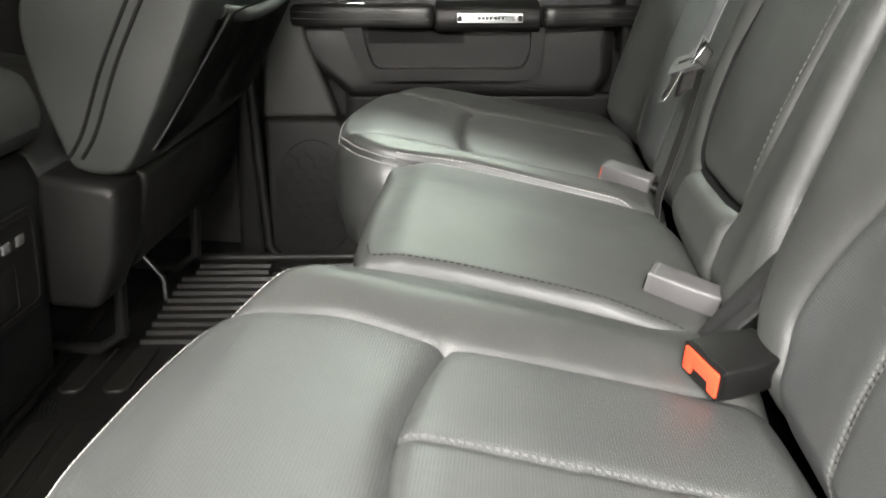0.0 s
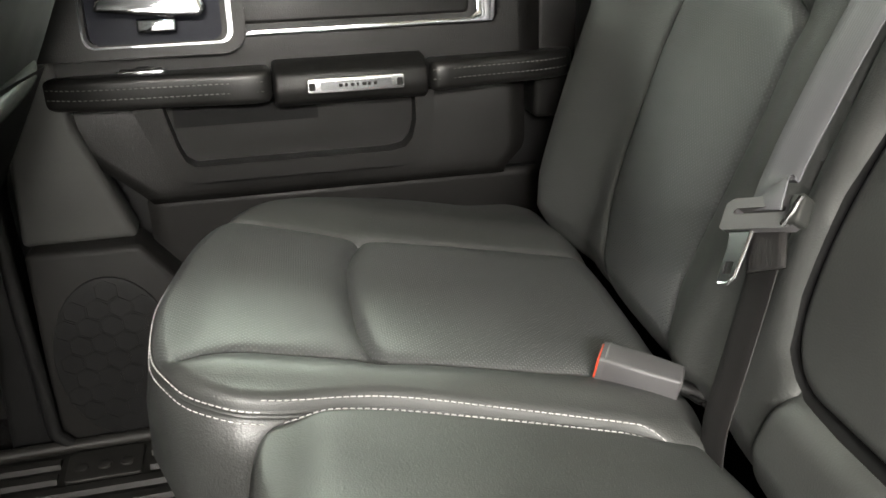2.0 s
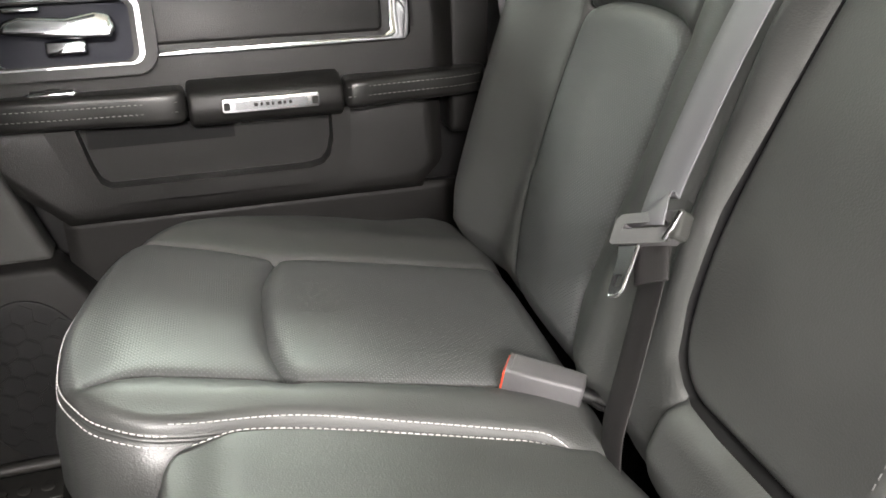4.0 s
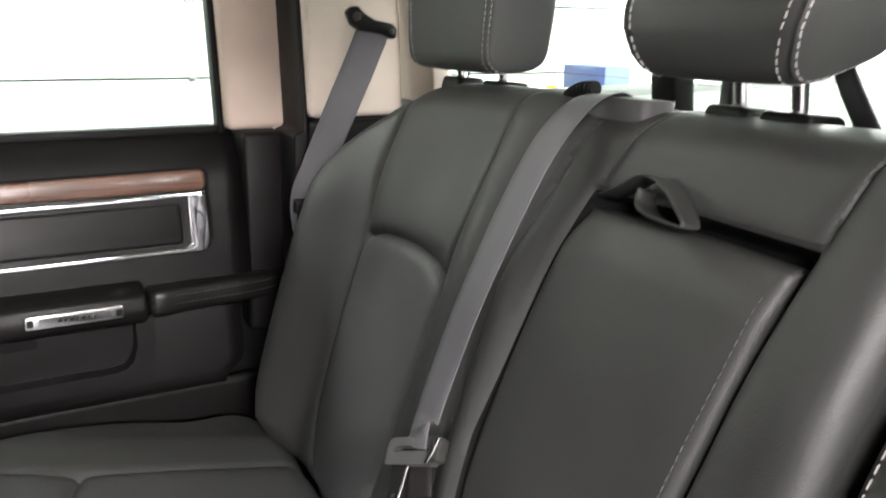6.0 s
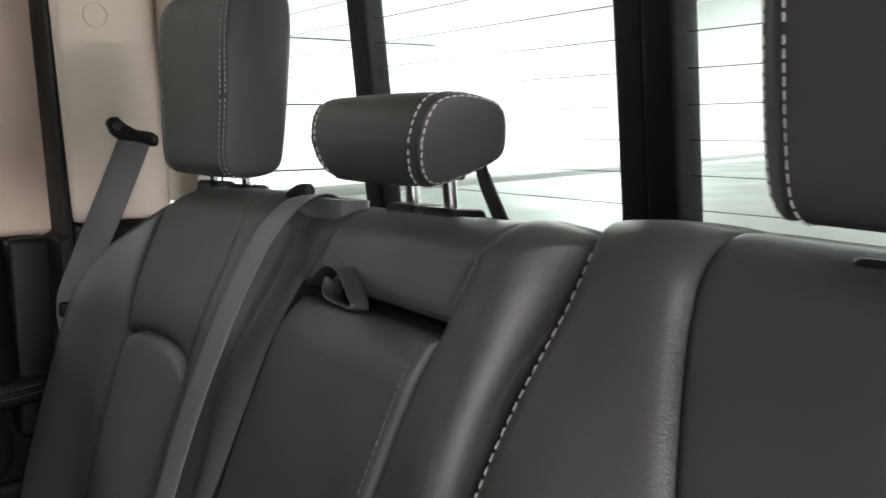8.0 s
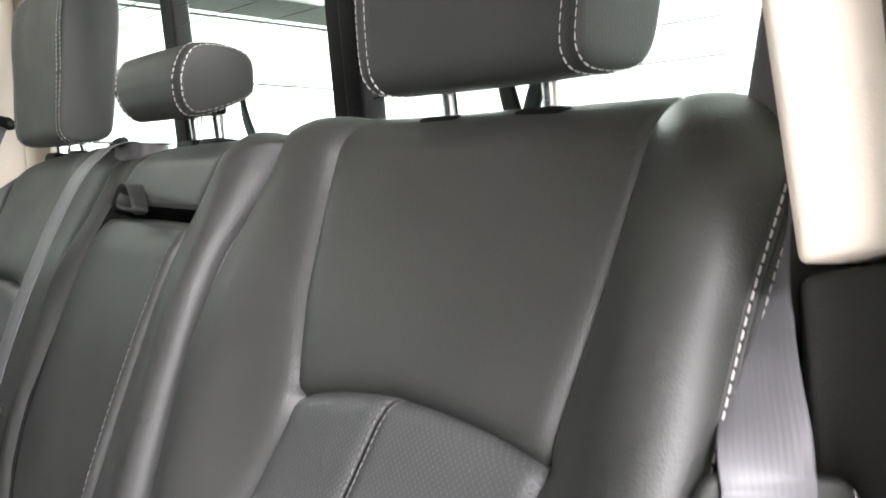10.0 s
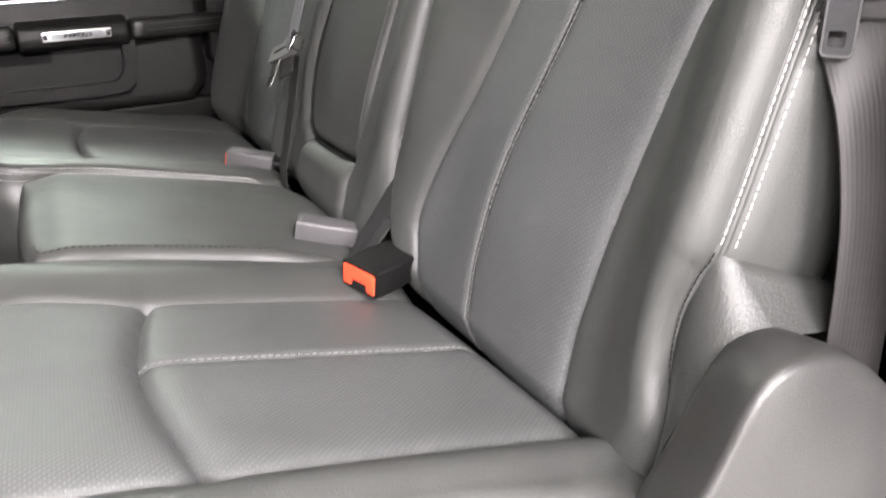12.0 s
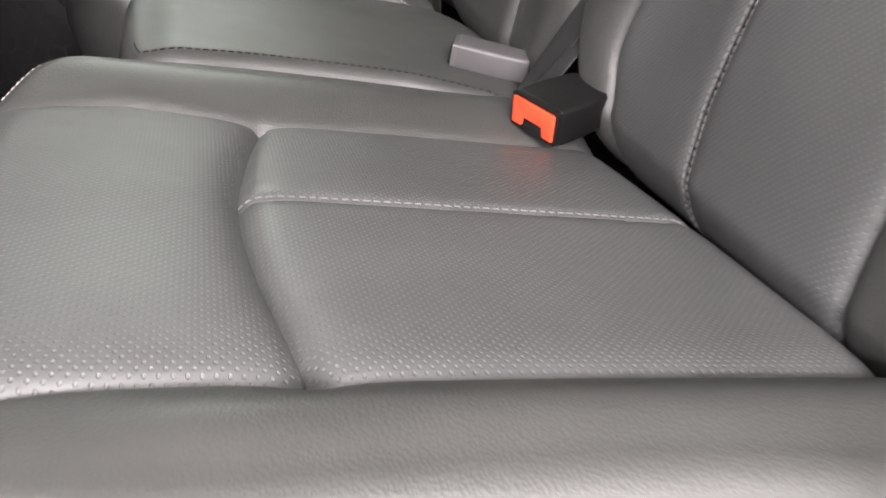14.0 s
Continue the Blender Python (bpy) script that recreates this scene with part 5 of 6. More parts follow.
# pocket: a raised rim round a ribbed back
rim_out = [(-0.215, 0.523), (-0.190, 0.455), (-0.176, 0.428), (-0.15, 0.420), (0.0, 0.420), (0.12, 0.420), (0.150, 0.424), (0.168, 0.440), (0.174, 0.48), (0.176, 0.523)]
rim_in = [(-0.178, 0.523), (-0.166, 0.47), (-0.158, 0.450), (-0.146, 0.442), (0.0, 0.442), (0.115, 0.442), (0.134, 0.446), (0.144, 0.457), (0.150, 0.48), (0.150, 0.523)]
part("door_shell", prism_bm([(-0.46, -0.02), (0.47, -0.02), (0.47, 0.76), (-0.46, 0.76)], "y", 0.892, 0.96), PLASTIC, door, "dark inner shell", False)
bm = ring_bm(rim_out, rim_in, "y", 0.804, 0.845)
bmesh.ops.bevel(bm, geom=[e for e in bm.edges if e.calc_face_angle(0) > 0.9], offset=0.009, segments=4, profile=0.5, affect="EDGES")
pocket = part("map_pocket", bm, DOORSKIN, door, "charcoal moulded pocket rim")
part("pocket_back", prism_bm(rim_in, "y", 0.8325, 0.842), DOORSKIN, pocket, "dark pocket lining", False)
# dark sheet painted as the shade in the pocket's mouth
part("pocket_shade", box_bm(-0.168, 0.02, 0.8285, 0.836, 0.490, 0.524), GAP, pocket, smooth=False)
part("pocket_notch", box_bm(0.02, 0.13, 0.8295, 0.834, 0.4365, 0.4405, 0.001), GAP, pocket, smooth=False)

# armrest in three pieces
plan_front = crom([(-0.040, 0.875), (-0.20, 0.876), (-0.315, 0.872), (-0.330, 0.850), (-0.318, 0.825), (-0.27, 0.808), (-0.16, 0.797), (-0.040, 0.791)], True, 5)
plan_rear = crom([(0.168, 0.875), (0.27, 0.876), (0.372, 0.874), (0.384, 0.845), (0.372, 0.822), (0.33, 0.806), (0.25, 0.798), (0.168, 0.791)], True, 5)


def clip_x(plan, lo, hi):
    return [(min(max(x, lo), hi), y) for x, y in plan]


part("armrest", prism_bm(clip_x(plan_front, -0.335, -0.038), "z", 0.523, 0.566, 0.009), VINYL, door, "black stitched vinyl armrest")
part("armrest", prism_bm(clip_x(plan_rear, 0.168, 0.39), "z", 0.523, 0.562, 0.009), VINYL, door, "black stitched vinyl armrest")
part("pull_block", prism_bm([(0.80, 0.515), (0.785, 0.522), (0.781, 0.54), (0.787, 0.560), (0.81, 0.570), (0.875, 0.574), (0.875, 0.515)], "x", -0.036, 0.166, 0.006), DOORSKIN, door, "charcoal moulded pull block")
for z in (0.552, 0.5395):
    for ctrl in ([(-0.315, 0.822), (-0.27, 0.806), (-0.16, 0.795), (-0.045, 0.789)], [(0.172, 0.789), (0.25, 0.796), (0.33, 0.804), (0.37, 0.819)]):
        line = even(crom(ctrl, False, 8), step=0.01) - (0, 0.0022)
        stitches(door, np.column_stack([line, np.full(len(line), z)]), np.tile((0.0, -1.0, 0.0), (len(line), 1)), DULL_THREAD, 0.004, 0.003, 0.0007, 0.0010)
plate = part("badge_plate", prism_bm(rounded(0.005, 0.132, 0.5335, 0.5525, 0.004), "y", 0.777, 0.784, 0.0015), SATIN, door, "satin metal badge plate")
part("badge_recess", prism_bm(rounded(0.022, 0.115, 0.5375, 0.5485, 0.002), "y", 0.7763, 0.778), CHROME, plate, "polished field")
for x in (0.0115, 0.1255):
    part("stud", prism_bm(rounded(x - 0.004, x + 0.004, 0.538, 0.548, 0.002), "y", 0.7762, 0.778), DOORSKIN, plate, "dark end piece")
for k, w in enumerate((0.006, 0.005, 0.006, 0.004, 0.007, 0.005, 0.005)):
    part("bar", box_bm(0.046 + 0.0075 * k, 0.046 + 0.0075 * k + w * 0.75, 0.7757, 0.7767, 0.5410, 0.5452), DOORSKIN, plate, smooth=False)
# hollows in the armrest top
part("grab_hollow", box_bm(-0.09, 0.17, 0.83, 0.868, 0.560, 0.578, 0.006), DOORSKIN, door, "charcoal ledge behind the pull")
switch = part("switch_bezel", prism_bm([(x, y) for x, y in rounded(-0.232, -0.165, 0.820, 0.845, 0.008)], "z", 0.564, 0.569, 0.001), CHROME, door, "chrome window switch bezel")
part("switch", prism_bm([(x, y) for x, y in rounded(-0.225, -0.172, 0.824, 0.841, 0.006)], "z", 0.566, 0.5705, 0.001), PLASTIC, switch, "black window switch")
part("switch_tab", box_bm(-0.205, -0.188, 0.827, 0.838, 0.569, 0.573, 0.002), PLASTIC, switch)


# trim on the sloping upper panel: x along, s up the slope, o outward
def on_slope(bm):
    bm.transform(drawn_in(0.9645) @ Matrix(((1, 0, 0, 0), (0, 1, 0.19, 0.879), (0, -0.19, 1, 0.590), (0, 0, 0, 1))))
    return bm


part("wood_trim", on_slope(prism_bm([(-0.40, 0.090), (-0.24, 0.091), (-0.19, 0.092), (-0.10, 0.0975), (0.276, 0.0975), (0.283, 0.104), (0.283, 0.122), (0.275, 0.128), (-0.40, 0.122)], "y", -0.012, 0.012, 0.003)), WOOD, door, "glossy walnut strip")
# near-black sheet standing in for the shadow along the trim
part("wood_shadow", on_slope(prism_bm([(-0.40, 0.120), (-0.40, 0.127), (0.277, 0.1325), (0.289, 0.125), (0.289, 0.02), (0.283, 0.02), (0.283, 0.12), (0.275, 0.127)], "y", -0.006, 0.012)), GAP, door, "dark sheet painted as shade round the trim", False)
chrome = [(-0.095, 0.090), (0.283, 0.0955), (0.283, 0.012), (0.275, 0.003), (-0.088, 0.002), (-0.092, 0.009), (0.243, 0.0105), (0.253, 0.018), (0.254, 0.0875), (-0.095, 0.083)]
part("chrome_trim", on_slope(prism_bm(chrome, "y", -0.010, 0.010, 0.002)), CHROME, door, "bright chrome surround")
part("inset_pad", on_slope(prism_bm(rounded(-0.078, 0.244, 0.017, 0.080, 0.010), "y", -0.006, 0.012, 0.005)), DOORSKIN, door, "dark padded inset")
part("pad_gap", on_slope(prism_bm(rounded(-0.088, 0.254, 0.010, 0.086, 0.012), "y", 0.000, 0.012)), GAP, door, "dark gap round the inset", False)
bezel = part("handle_bezel", on_slope(ring_bm(rounded(-0.40, -0.064, -0.018, 0.092, 0.030, 8), rounded(-0.262, -0.094, 0.000, 0.076, 0.014, 8), "y", -0.022, 0.004)), DOORSKIN, door, "charcoal handle surround")
part("handle_cup", on_slope(prism_bm(rounded(-0.265, -0.090, -0.003, 0.079, 0.012), "y", -0.005, 0.004)), BLUE, bezel, "dark blue-black cup", False)
part("handle_frame", on_slope(ring_bm(rounded(-0.268, -0.080, -0.005, 0.081, 0.016, 8), rounded(-0.2655, -0.0865, -0.0025, 0.0785, 0.0145, 8), "y", -0.0245, -0.019)), CHROME, bezel, "chrome frame")
lever = [(-0.250, 0.040), (-0.245, 0.055), (-0.225, 0.061), (-0.17, 0.056), (-0.135, 0.062), (-0.116, 0.058), (-0.110, 0.040), (-0.118, 0.028), (-0.15, 0.030), (-0.20, 0.034)]
part("handle_lever", on_slope(prism_bm(lever, "y", -0.036, -0.022, 0.006, 4)), CHROME, bezel, "chrome pull lever")
part("lever_base", on_slope(box_bm(-0.20, -0.15, -0.026, -0.004, 0.012, 0.030, 0.004)), CHROME, bezel)
part("lock_slide", on_slope(box_bm(-0.245, -0.20, -0.020, -0.004, 0.066, 0.074, 0.003)), CHROME, bezel, "chrome lock slide")

# door foot with the loudspeaker
part("speaker_housing", prism_bm([(-0.385, 0.02), (-0.37, 0.0), (-0.17, 0.0), (-0.17, 0.24), (-0.185, 0.285), (-0.232, 0.345), (-0.378, 0.345)], "y", 0.795, 0.87, 0.010), DARKKICK, door, "black speaker housing")
part("front_panel", prism_bm([(-0.385, 0.343), (-0.235, 0.343), (-0.290, 0.50), (-0.305, 0.62), (-0.27, 0.78), (-0.36, 0.78)], "y", 0.825, 0.88, 0.010), GREYTRIM, door, "grey moulded front panel")
grille = part("speaker_grille", prism_bm([(-0.285 + 0.083 * math.cos(a), 0.180 + 0.125 * math.sin(a)) for a in np.linspace(0, 6.283, 40, endpoint=False)], "y", 0.7915, 0.798, 0.002), PLASTIC, door, "black perforated grille")
verts, faces = [], []
for i in range(-4, 5):
    for j in range(-6, 7):
        cx, cz = -0.285 + 0.030 * i + 0.015 * (j % 2), 0.180 + 0.026 * j
        if ((cx + 0.285) / 0.07) ** 2 + ((cz - 0.18) / 0.11) ** 2 > 1:
            continue
        k = len(verts)
        for r, y in ((0.0165, 0.7912), (0.0165, 0.7903), (0.0148, 0.7903), (0.0148, 0.7912)):
            verts += [(cx + r * math.sin(a), y, cz + r * math.cos(a)) for a in np.linspace(0, 2 * math.pi, 6, endpoint=False)]
        for ring_i in range(3):
            faces += [(k + 6 * ring_i + m, k + 6 * ring_i + (m + 1) % 6, k + 6 * ring_i + 6 + (m + 1) % 6, k + 6 * ring_i + 6 + m) for m in range(6)]
raw("hexagon_pattern", verts, faces, PLASTIC, grille, "raised hexagons", smooth=False)
verts, faces = [], []
for i in range(-21, 22):
    for j in range(-38, 39):
        cx, cz = -0.285 + 0.0036 * i + 0.0018 * (j % 2), 0.180 + 0.0031 * j
        if ((cx + 0.285) / 0.072) ** 2 + ((cz - 0.18) / 0.113) ** 2 > 1:
            continue
        k = len(verts)
        verts += [(cx + 0.0011 * math.sin(a), 0.7911, cz + 0.0011 * math.cos(a)) for a in np.linspace(0, 2 * math.pi, 5, endpoint=False)]
        faces.append(tuple(range(k, k + 5)))
tagged(raw("grille_holes", verts, faces, GAP, grille, "pinholes", smooth=False), kind="stuff")

# door window and its frame
window = thing("window_2", "far rear door window with a tan inner frame", "window", DOOR @ drawn_in(0.952), kind="structure")
pane = part("pane", prism_bm([(-0.40, 0.765), (0.335, 0.765), (0.315, 1.30), (-0.40, 1.30)], "y", 0.975, 0.979), GLASS, window, "clear glass", False)
pane.visible_shadow = False
part("seal", prism_bm([(0.325, 0.768), (0.336, 0.768), (0.316, 1.34), (0.305, 1.34)], "y", 0.950, 0.982, 0.004), PLASTIC, window, "black glass seal")
part("sill_seal", box_bm(-0.40, 0.335, 0.955, 0.985, 0.766, 0.781, 0.004), PLASTIC, window, "black sill seal")
part("frame_trim", prism_bm([(0.334, 0.774), (0.442, 0.774), (0.426, 1.34), (0.314, 1.34)], "y", 0.925, 0.985, 0.012), TAN, window, "tan moulded frame")
part("frame_edge", prism_bm([(0.438, 0.774), (0.4435, 0.774), (0.4275, 1.34), (0.422, 1.34)], "y", 0.918, 0.945, 0.002), SATIN, window, "bright edge strip")
part("frame_foot", box_bm(0.349, 0.424, 0.900, 0.985, 0.44, 0.772, 0.010), DOORSKIN, window, "charcoal frame foot")
trim = thing("trim", "beige quarter trim behind the far door with black seal", "trim", DOOR @ drawn_in(0.915), kind="structure")
part("quarter_panel", prism_bm([(0.452, 0.795), (0.62, 0.795), (0.60, 1.36), (0.430, 1.36)], "y", 0.866, 0.98, 0.012), BEIGE, trim, "beige moulded panel")
part("lower_panel", box_bm(0.452, 0.63, 0.850, 0.98, 0.02, 0.793, 0.010), PLASTIC, trim, "black lower panel")
part("seal", prism_bm([(0.428, 0.02), (0.455, 0.02), (0.455, 0.78), (0.437, 1.36), (0.4285, 1.36), (0.4445, 0.775), (0.428, 0.77)], "y", 0.880, 0.985, 0.005), PLASTIC, trim, "black door seal")
part("screw_cover", ring_bm([(0.505 + 0.020 * math.cos(a), 1.135 + 0.02 * math.sin(a)) for a in np.linspace(0, 6.283, 24, endpoint=False)], [(0.505 + 0.0185 * math.cos(a), 1.135 + 0.0185 * math.sin(a)) for a in np.linspace(0, 6.283, 24, endpoint=False)], "y", 0.8645, 0.868), TAN, trim, "round cover ring")
solid_thing("trim", prism_bm([(-0.455, 0.0), (-0.395, 0.0), (-0.405, 0.40), (-0.365, 0.60), (-0.30, 0.78), (-0.28, 1.4), (-0.40, 1.4), (-0.42, 0.78)], "y", 0.80, 0.95, 0.012), PLASTIC, "black seal and pillar ahead of the far door", "trim", DOOR, kind="structure")
part("seal", tube_bm([(-0.385, 0.80, 0.62), (-0.40, 0.79, 0.45), (-0.392, 0.785, 0.25), (-0.385, 0.782, 0.08), (-0.34, 0.782, 0.03)], 0.010), PLASTIC, door, "black door seal")
# windowless panel added to keep light out of the cab front
solid_thing("wall_far", box_bm(-1.55, -0.40, 0.90, 0.96, -0.06, 1.45), DOORSKIN, "plain wall added in place of the far front door to block light", "wall", DOOR, kind="structure", smooth=False)

# ---- near side: quarter trim by the open doorway ----
def near_front(z):
    return 0.379 + 0.42 * (0.82 - z) if z > 0.8205 else 0.372 + 0.22 * (0.82 - z)


trim = thing("trim", "beige and charcoal quarter trim at the open near doorway", "trim", SEAT, kind="structure")
for name, z0, z1, mat, label in (("upper_panel", 0.822, 1.38, BEIGE, "beige moulded panel"), ("lower_panel", 0.30, 0.819, GREYTRIM, "charcoal moulded panel")):
    plan = [(0, -0.776), (0, -0.735), (0.006, -0.730), (0.30, -0.722), (0.30, -0.776)] if z1 > 1 else [(0, -0.80), (0, -0.780), (0.008, -0.768), (0.026, -0.762), (0.030, -0.755), (0.034, -0.722), (0.055, -0.710), (0.30, -0.703), (0.30, -0.80)]
    bm = prism_bm(plan, "z", z0, z1)
    for v in bm.verts:
        lap = abs(v.co.z - 0.82) < 0.01
        v.co.x = min(v.co.x + near_front(v.co.z), 0.60)
        v.co.z += 0.25 * (-0.735 - v.co.y) if lap else 0
    bmesh.ops.bevel(bm, geom=[e for e in bm.edges if e.calc_face_angle(0) > 0.5], offset=0.004, segments=3, profile=0.5, affect="EDGES")
    part(name, bm, mat, trim, label)
part("seal", tube_bm([(near_front(z) + 0.004, -0.787, z) for z in np.linspace(0.30, 1.35, 22)], 0.016, 16), SEAL, trim, "grey rubber door seal")
part("jamb", prism_bm([(0.54, 0.1), (0.64, 0.1), (0.64, 1.38), (0.144, 1.38), (0.378, 0.82), (0.388, 0.80), (0.475, 0.4)], "y", -0.93, -0.802, 0.01), SEAL, trim, "grey painted jamb")


def shield():
    """The moulded cover between the cushion, the backrest and the doorway."""
    inner = even(crom([(0.325, 0.28), (0.306, 0.35), (0.290, 0.416), (0.314, 0.467), (0.332, 0.502), (0.346, 0.519), (0.362, 0.523), (0.378, 0.521), (0.390, 0.515)], False, 8), count=40)
    ridge = even(crom([(0.205, 0.28), (0.240, 0.36), (0.279, 0.442), (0.299, 0.483), (0.314, 0.516), (0.328, 0.529), (0.350, 0.532), (0.372, 0.530), (0.388, 0.522)], False, 8), count=40)
    rows = []
    for (a, b), (c, d) in zip(inner, ridge):
        mix = lambda k: (a + (c - a) * k, -0.712 - 0.052 * k, b + (d - b) * k)  # noqa: E731
        p1, p2, p3 = mix(0.08), mix(0.5), mix(0.93)
        rows.append([(a + 0.012, -0.698, b - 0.05), (a + 0.003, -0.704, b - 0.012), (a, -0.709, b - 0.003), (p1[0], p1[1], p1[2] + 0.002), (p2[0], p2[1], p2[2] + 0.003), (p3[0], p3[1], p3[2] + 0.002), (c, -0.7645, d), (c + 0.003, -0.7675, d - 0.003), (c + 0.02, -0.771, d - 0.018), (c + 0.06, -0.778, d - 0.05), (c + 0.10, -0.786, d - 0.11), (c + 0.12, -0.79, d - 0.25)])
    m = len(rows[0])
    faces = [(i * m + k, i * m + k + 1, (i + 1) * m + k + 1, (i + 1) * m + k) for i in range(len(rows) - 1) for k in range(m - 1)]
    return [p for r in rows for p in r], faces


cover = thing("seat_shield", "grained charcoal plastic cover beside the rear seat", "trim panel", SEAT)
raw("cover", *shield(), SHIELD, cover)
part("base", prism_bm([(0.36, 0.0), (0.55, 0.0), (0.55, 0.41), (0.42, 0.41), (0.38, 0.40)], "y", -0.775, -0.715, 0.008), SHIELD, cover)
# leather flap between backrest edge and cover
flap = thing("side_flap", "black leather flap tucked beside the backrest", "seat flap", SEAT)
wing_edge = np.vstack([flap_edge, crom([flap_edge[-1] + (0.016, -0.003, -0.007), (0.385, -0.699, 0.552), (0.416, -0.701, 0.542), (0.47, -0.702, 0.525)], False, 6)])
tuck = crom([(0.298, -0.702, 0.405), (0.312, -0.706, 0.455), (0.334, -0.711, 0.497), (0.352, -0.716, 0.517), (0.400, -0.724, 0.521), (0.47, -0.726, 0.518)], False, 4)
wing_edge, tuck = even(wing_edge, count=24), even(tuck, count=24)
fp, cols = [], 9
for i, (a, b) in enumerate(zip(wing_edge, tuck)):
    for k in np.linspace(0, 1, cols):
        p = a + (b - a) * k
        swell = math.sin(math.pi * k) ** 0.7
        fp.append(p + np.array((0.0, 0.003 * swell, -0.002 * swell)) + (np.array((0.002, 0.006, 0)) if k == 0 else 0))
for name, lo, hi in (("front_fold", 0, 14), ("top_fold", 14, 23)):
    rows = fp[lo * cols : (hi + 1) * cols]
    raw(name, rows, [(i * cols + k, i * cols + k + 1, (i + 1) * cols + k + 1, (i + 1) * cols + k) for i in range(hi - lo) for k in range(cols - 1)], LEATHER_SIDE, flap)
# light blocker out of view: full height, stretched back to shade floor and console
solid_thing("wall_near", box_bm(-1.55, -0.34, -0.92, -0.84, -0.06, 1.45), DOORSKIN, "unseen plain wall added at the near front door to block light", "wall", SEAT, kind="structure", smooth=False)

# ---- front seat back, console, floor mat ----
fs = thing("front_seat", "front passenger seat seen from behind, dark leather with map pocket", "car seat", SEAT)
PROFILE = [(-0.470, 0.365), (-0.420, 0.360), (-0.392, 0.372), (-0.362, 0.428), (-0.335, 0.485), (-0.305, 0.55), (-0.275, 0.615), (-0.235, 0.71), (-0.19, 0.83), (-0.155, 0.95), (-0.16, 1.03), (-0.21, 1.06), (-0.29, 1.02), (-0.36, 0.88), (-0.43, 0.75), (-0.505, 0.64), (-0.532, 0.57), (-0.520, 0.49), (-0.492, 0.41)]


def back_body(y0, y1, round_x, round_y):
    """The seat back: its side profile carried across, drawn in towards both sides."""
    line = even(crom(PROFILE, True, 6), count=96)
    mid = line.mean(0)
    rows, steps = [], 22
    for k in range(steps + 1):
        s = -1 + 2 * k / steps
        s = math.copysign(1 - (1 - abs(s)) ** 2.2, s)
        pull = 1 - (1 - abs(s) ** 7) ** (1 / 2.4)
        y = (y0 + y1) / 2 + s * (y1 - y0) / 2
        d = line - mid
        size = np.linalg.norm(d, axis=1)[:, None]
        hollow = 0.012 * (1 - s * s) * (d[:, :1] > 0.02)
        q = line - d / size * round_x * pull
        q[:, 0] -= hollow[:, 0]
        rows.append(np.column_stack([q[:, 0], np.full(len(q), y), q[:, 1]]))
    m = len(line)
    faces = [(i * m + j, i * m + (j + 1) % m, (i + 1) * m + (j + 1) % m, (i + 1) * m + j) for i in range(steps) for j in range(m)]
    faces += [tuple(range(m))[::-1], tuple(steps * m + j for j in range(m))]
    return np.vstack(rows), faces


raw("back_shell", *back_body(0.192, 0.735, 0.022, 0.02), LEATHER_SIDE, fs, "dark leather")
SEAM = [(-0.462, 0.392), (-0.440, 0.430), (-0.407, 0.520), (-0.366, 0.608), (-0.32, 0.70)]
for dx in (-0.009, 0.009):
    part("side_seam", tube_bm([(x + dx, 0.1915, z) for x, z in crom(SEAM, False, 5)], 0.0028, 8), GAP, fs, "dark sewn seam")


def rear_face(y, z, out):
    """A place on the rear of the seat back."""
    zs = [p[1] for p in PROFILE[2:11]]
    return (float(np.interp(z, zs, [p[0] for p in PROFILE[2:11]])) + out, y, z - 0.4 * out)


pocket_bm = bmesh.new()
grid = [[pocket_bm.verts.new(rear_face(y0 + (0.700 - y0) * j / 12, z, 0.006 - 0.012 * (1 - ((j - 6) / 6) ** 2) + 0.006 * (1 - ((j - 6) / 6) ** 4))) for j in range(13)] for z, y0 in zip(np.linspace(0.40, 0.585, 14), np.linspace(0.240, 0.330, 14))]
for r, q in zip(grid, grid[1:]):
    for j in range(12):
        pocket_bm.faces.new((r[j], r[j + 1], q[j + 1], q[j]))
bmesh.ops.solidify(pocket_bm, geom=pocket_bm.faces[:], thickness=0.006)
pocket = part("map_pocket", pocket_bm, PLASTIC, fs, "black pocket panel")
part("pocket_lip", tube_bm([rear_face(0.325 + 0.375 * k / 14, 0.578 - 0.012 * math.sin(math.pi * k / 14), -0.012 + 0.014 * math.sin(math.pi * k / 14) ** 0.4) for k in range(15)], 0.012, 12), LEATHER_SIDE, pocket, "rolled pocket edge")
part("pocket_piping", tube_bm([rear_face(0.237 + 0.088 * k / 10, 0.40 + 0.18 * k / 10, 0.004) for k in range(11)], 0.0025, 8), DOORSKIN, pocket, "grey piping")
part("hinge_cover", prism_bm([(-0.512, 0.372), (-0.405, 0.364), (-0.397, 0.345), (-0.408, 0.25), (-0.438, 0.176), (-0.515, 0.176)], "y", 0.165, 0.26, 0.014), DOORSKIN, fs, "grey moulded hinge cover")
part("rear_cover", prism_bm([(-0.47, 0.20), (-0.425, 0.205), (-0.408, 0.25), (-0.394, 0.355), (-0.42, 0.37), (-0.47, 0.37)], "y", 0.262, 0.715, 0.010), DOORSKIN, fs, "grey moulded seat base cover")
part("cushion", prism_bm([(-0.98, 0.26), (-0.54, 0.255), (-0.52, 0.28), (-0.52, 0.38), (-0.70, 0.42), (-0.98, 0.44)], "y", 0.20, 0.72, 0.03), LEATHER_SIDE, fs, "dark leather cushion")
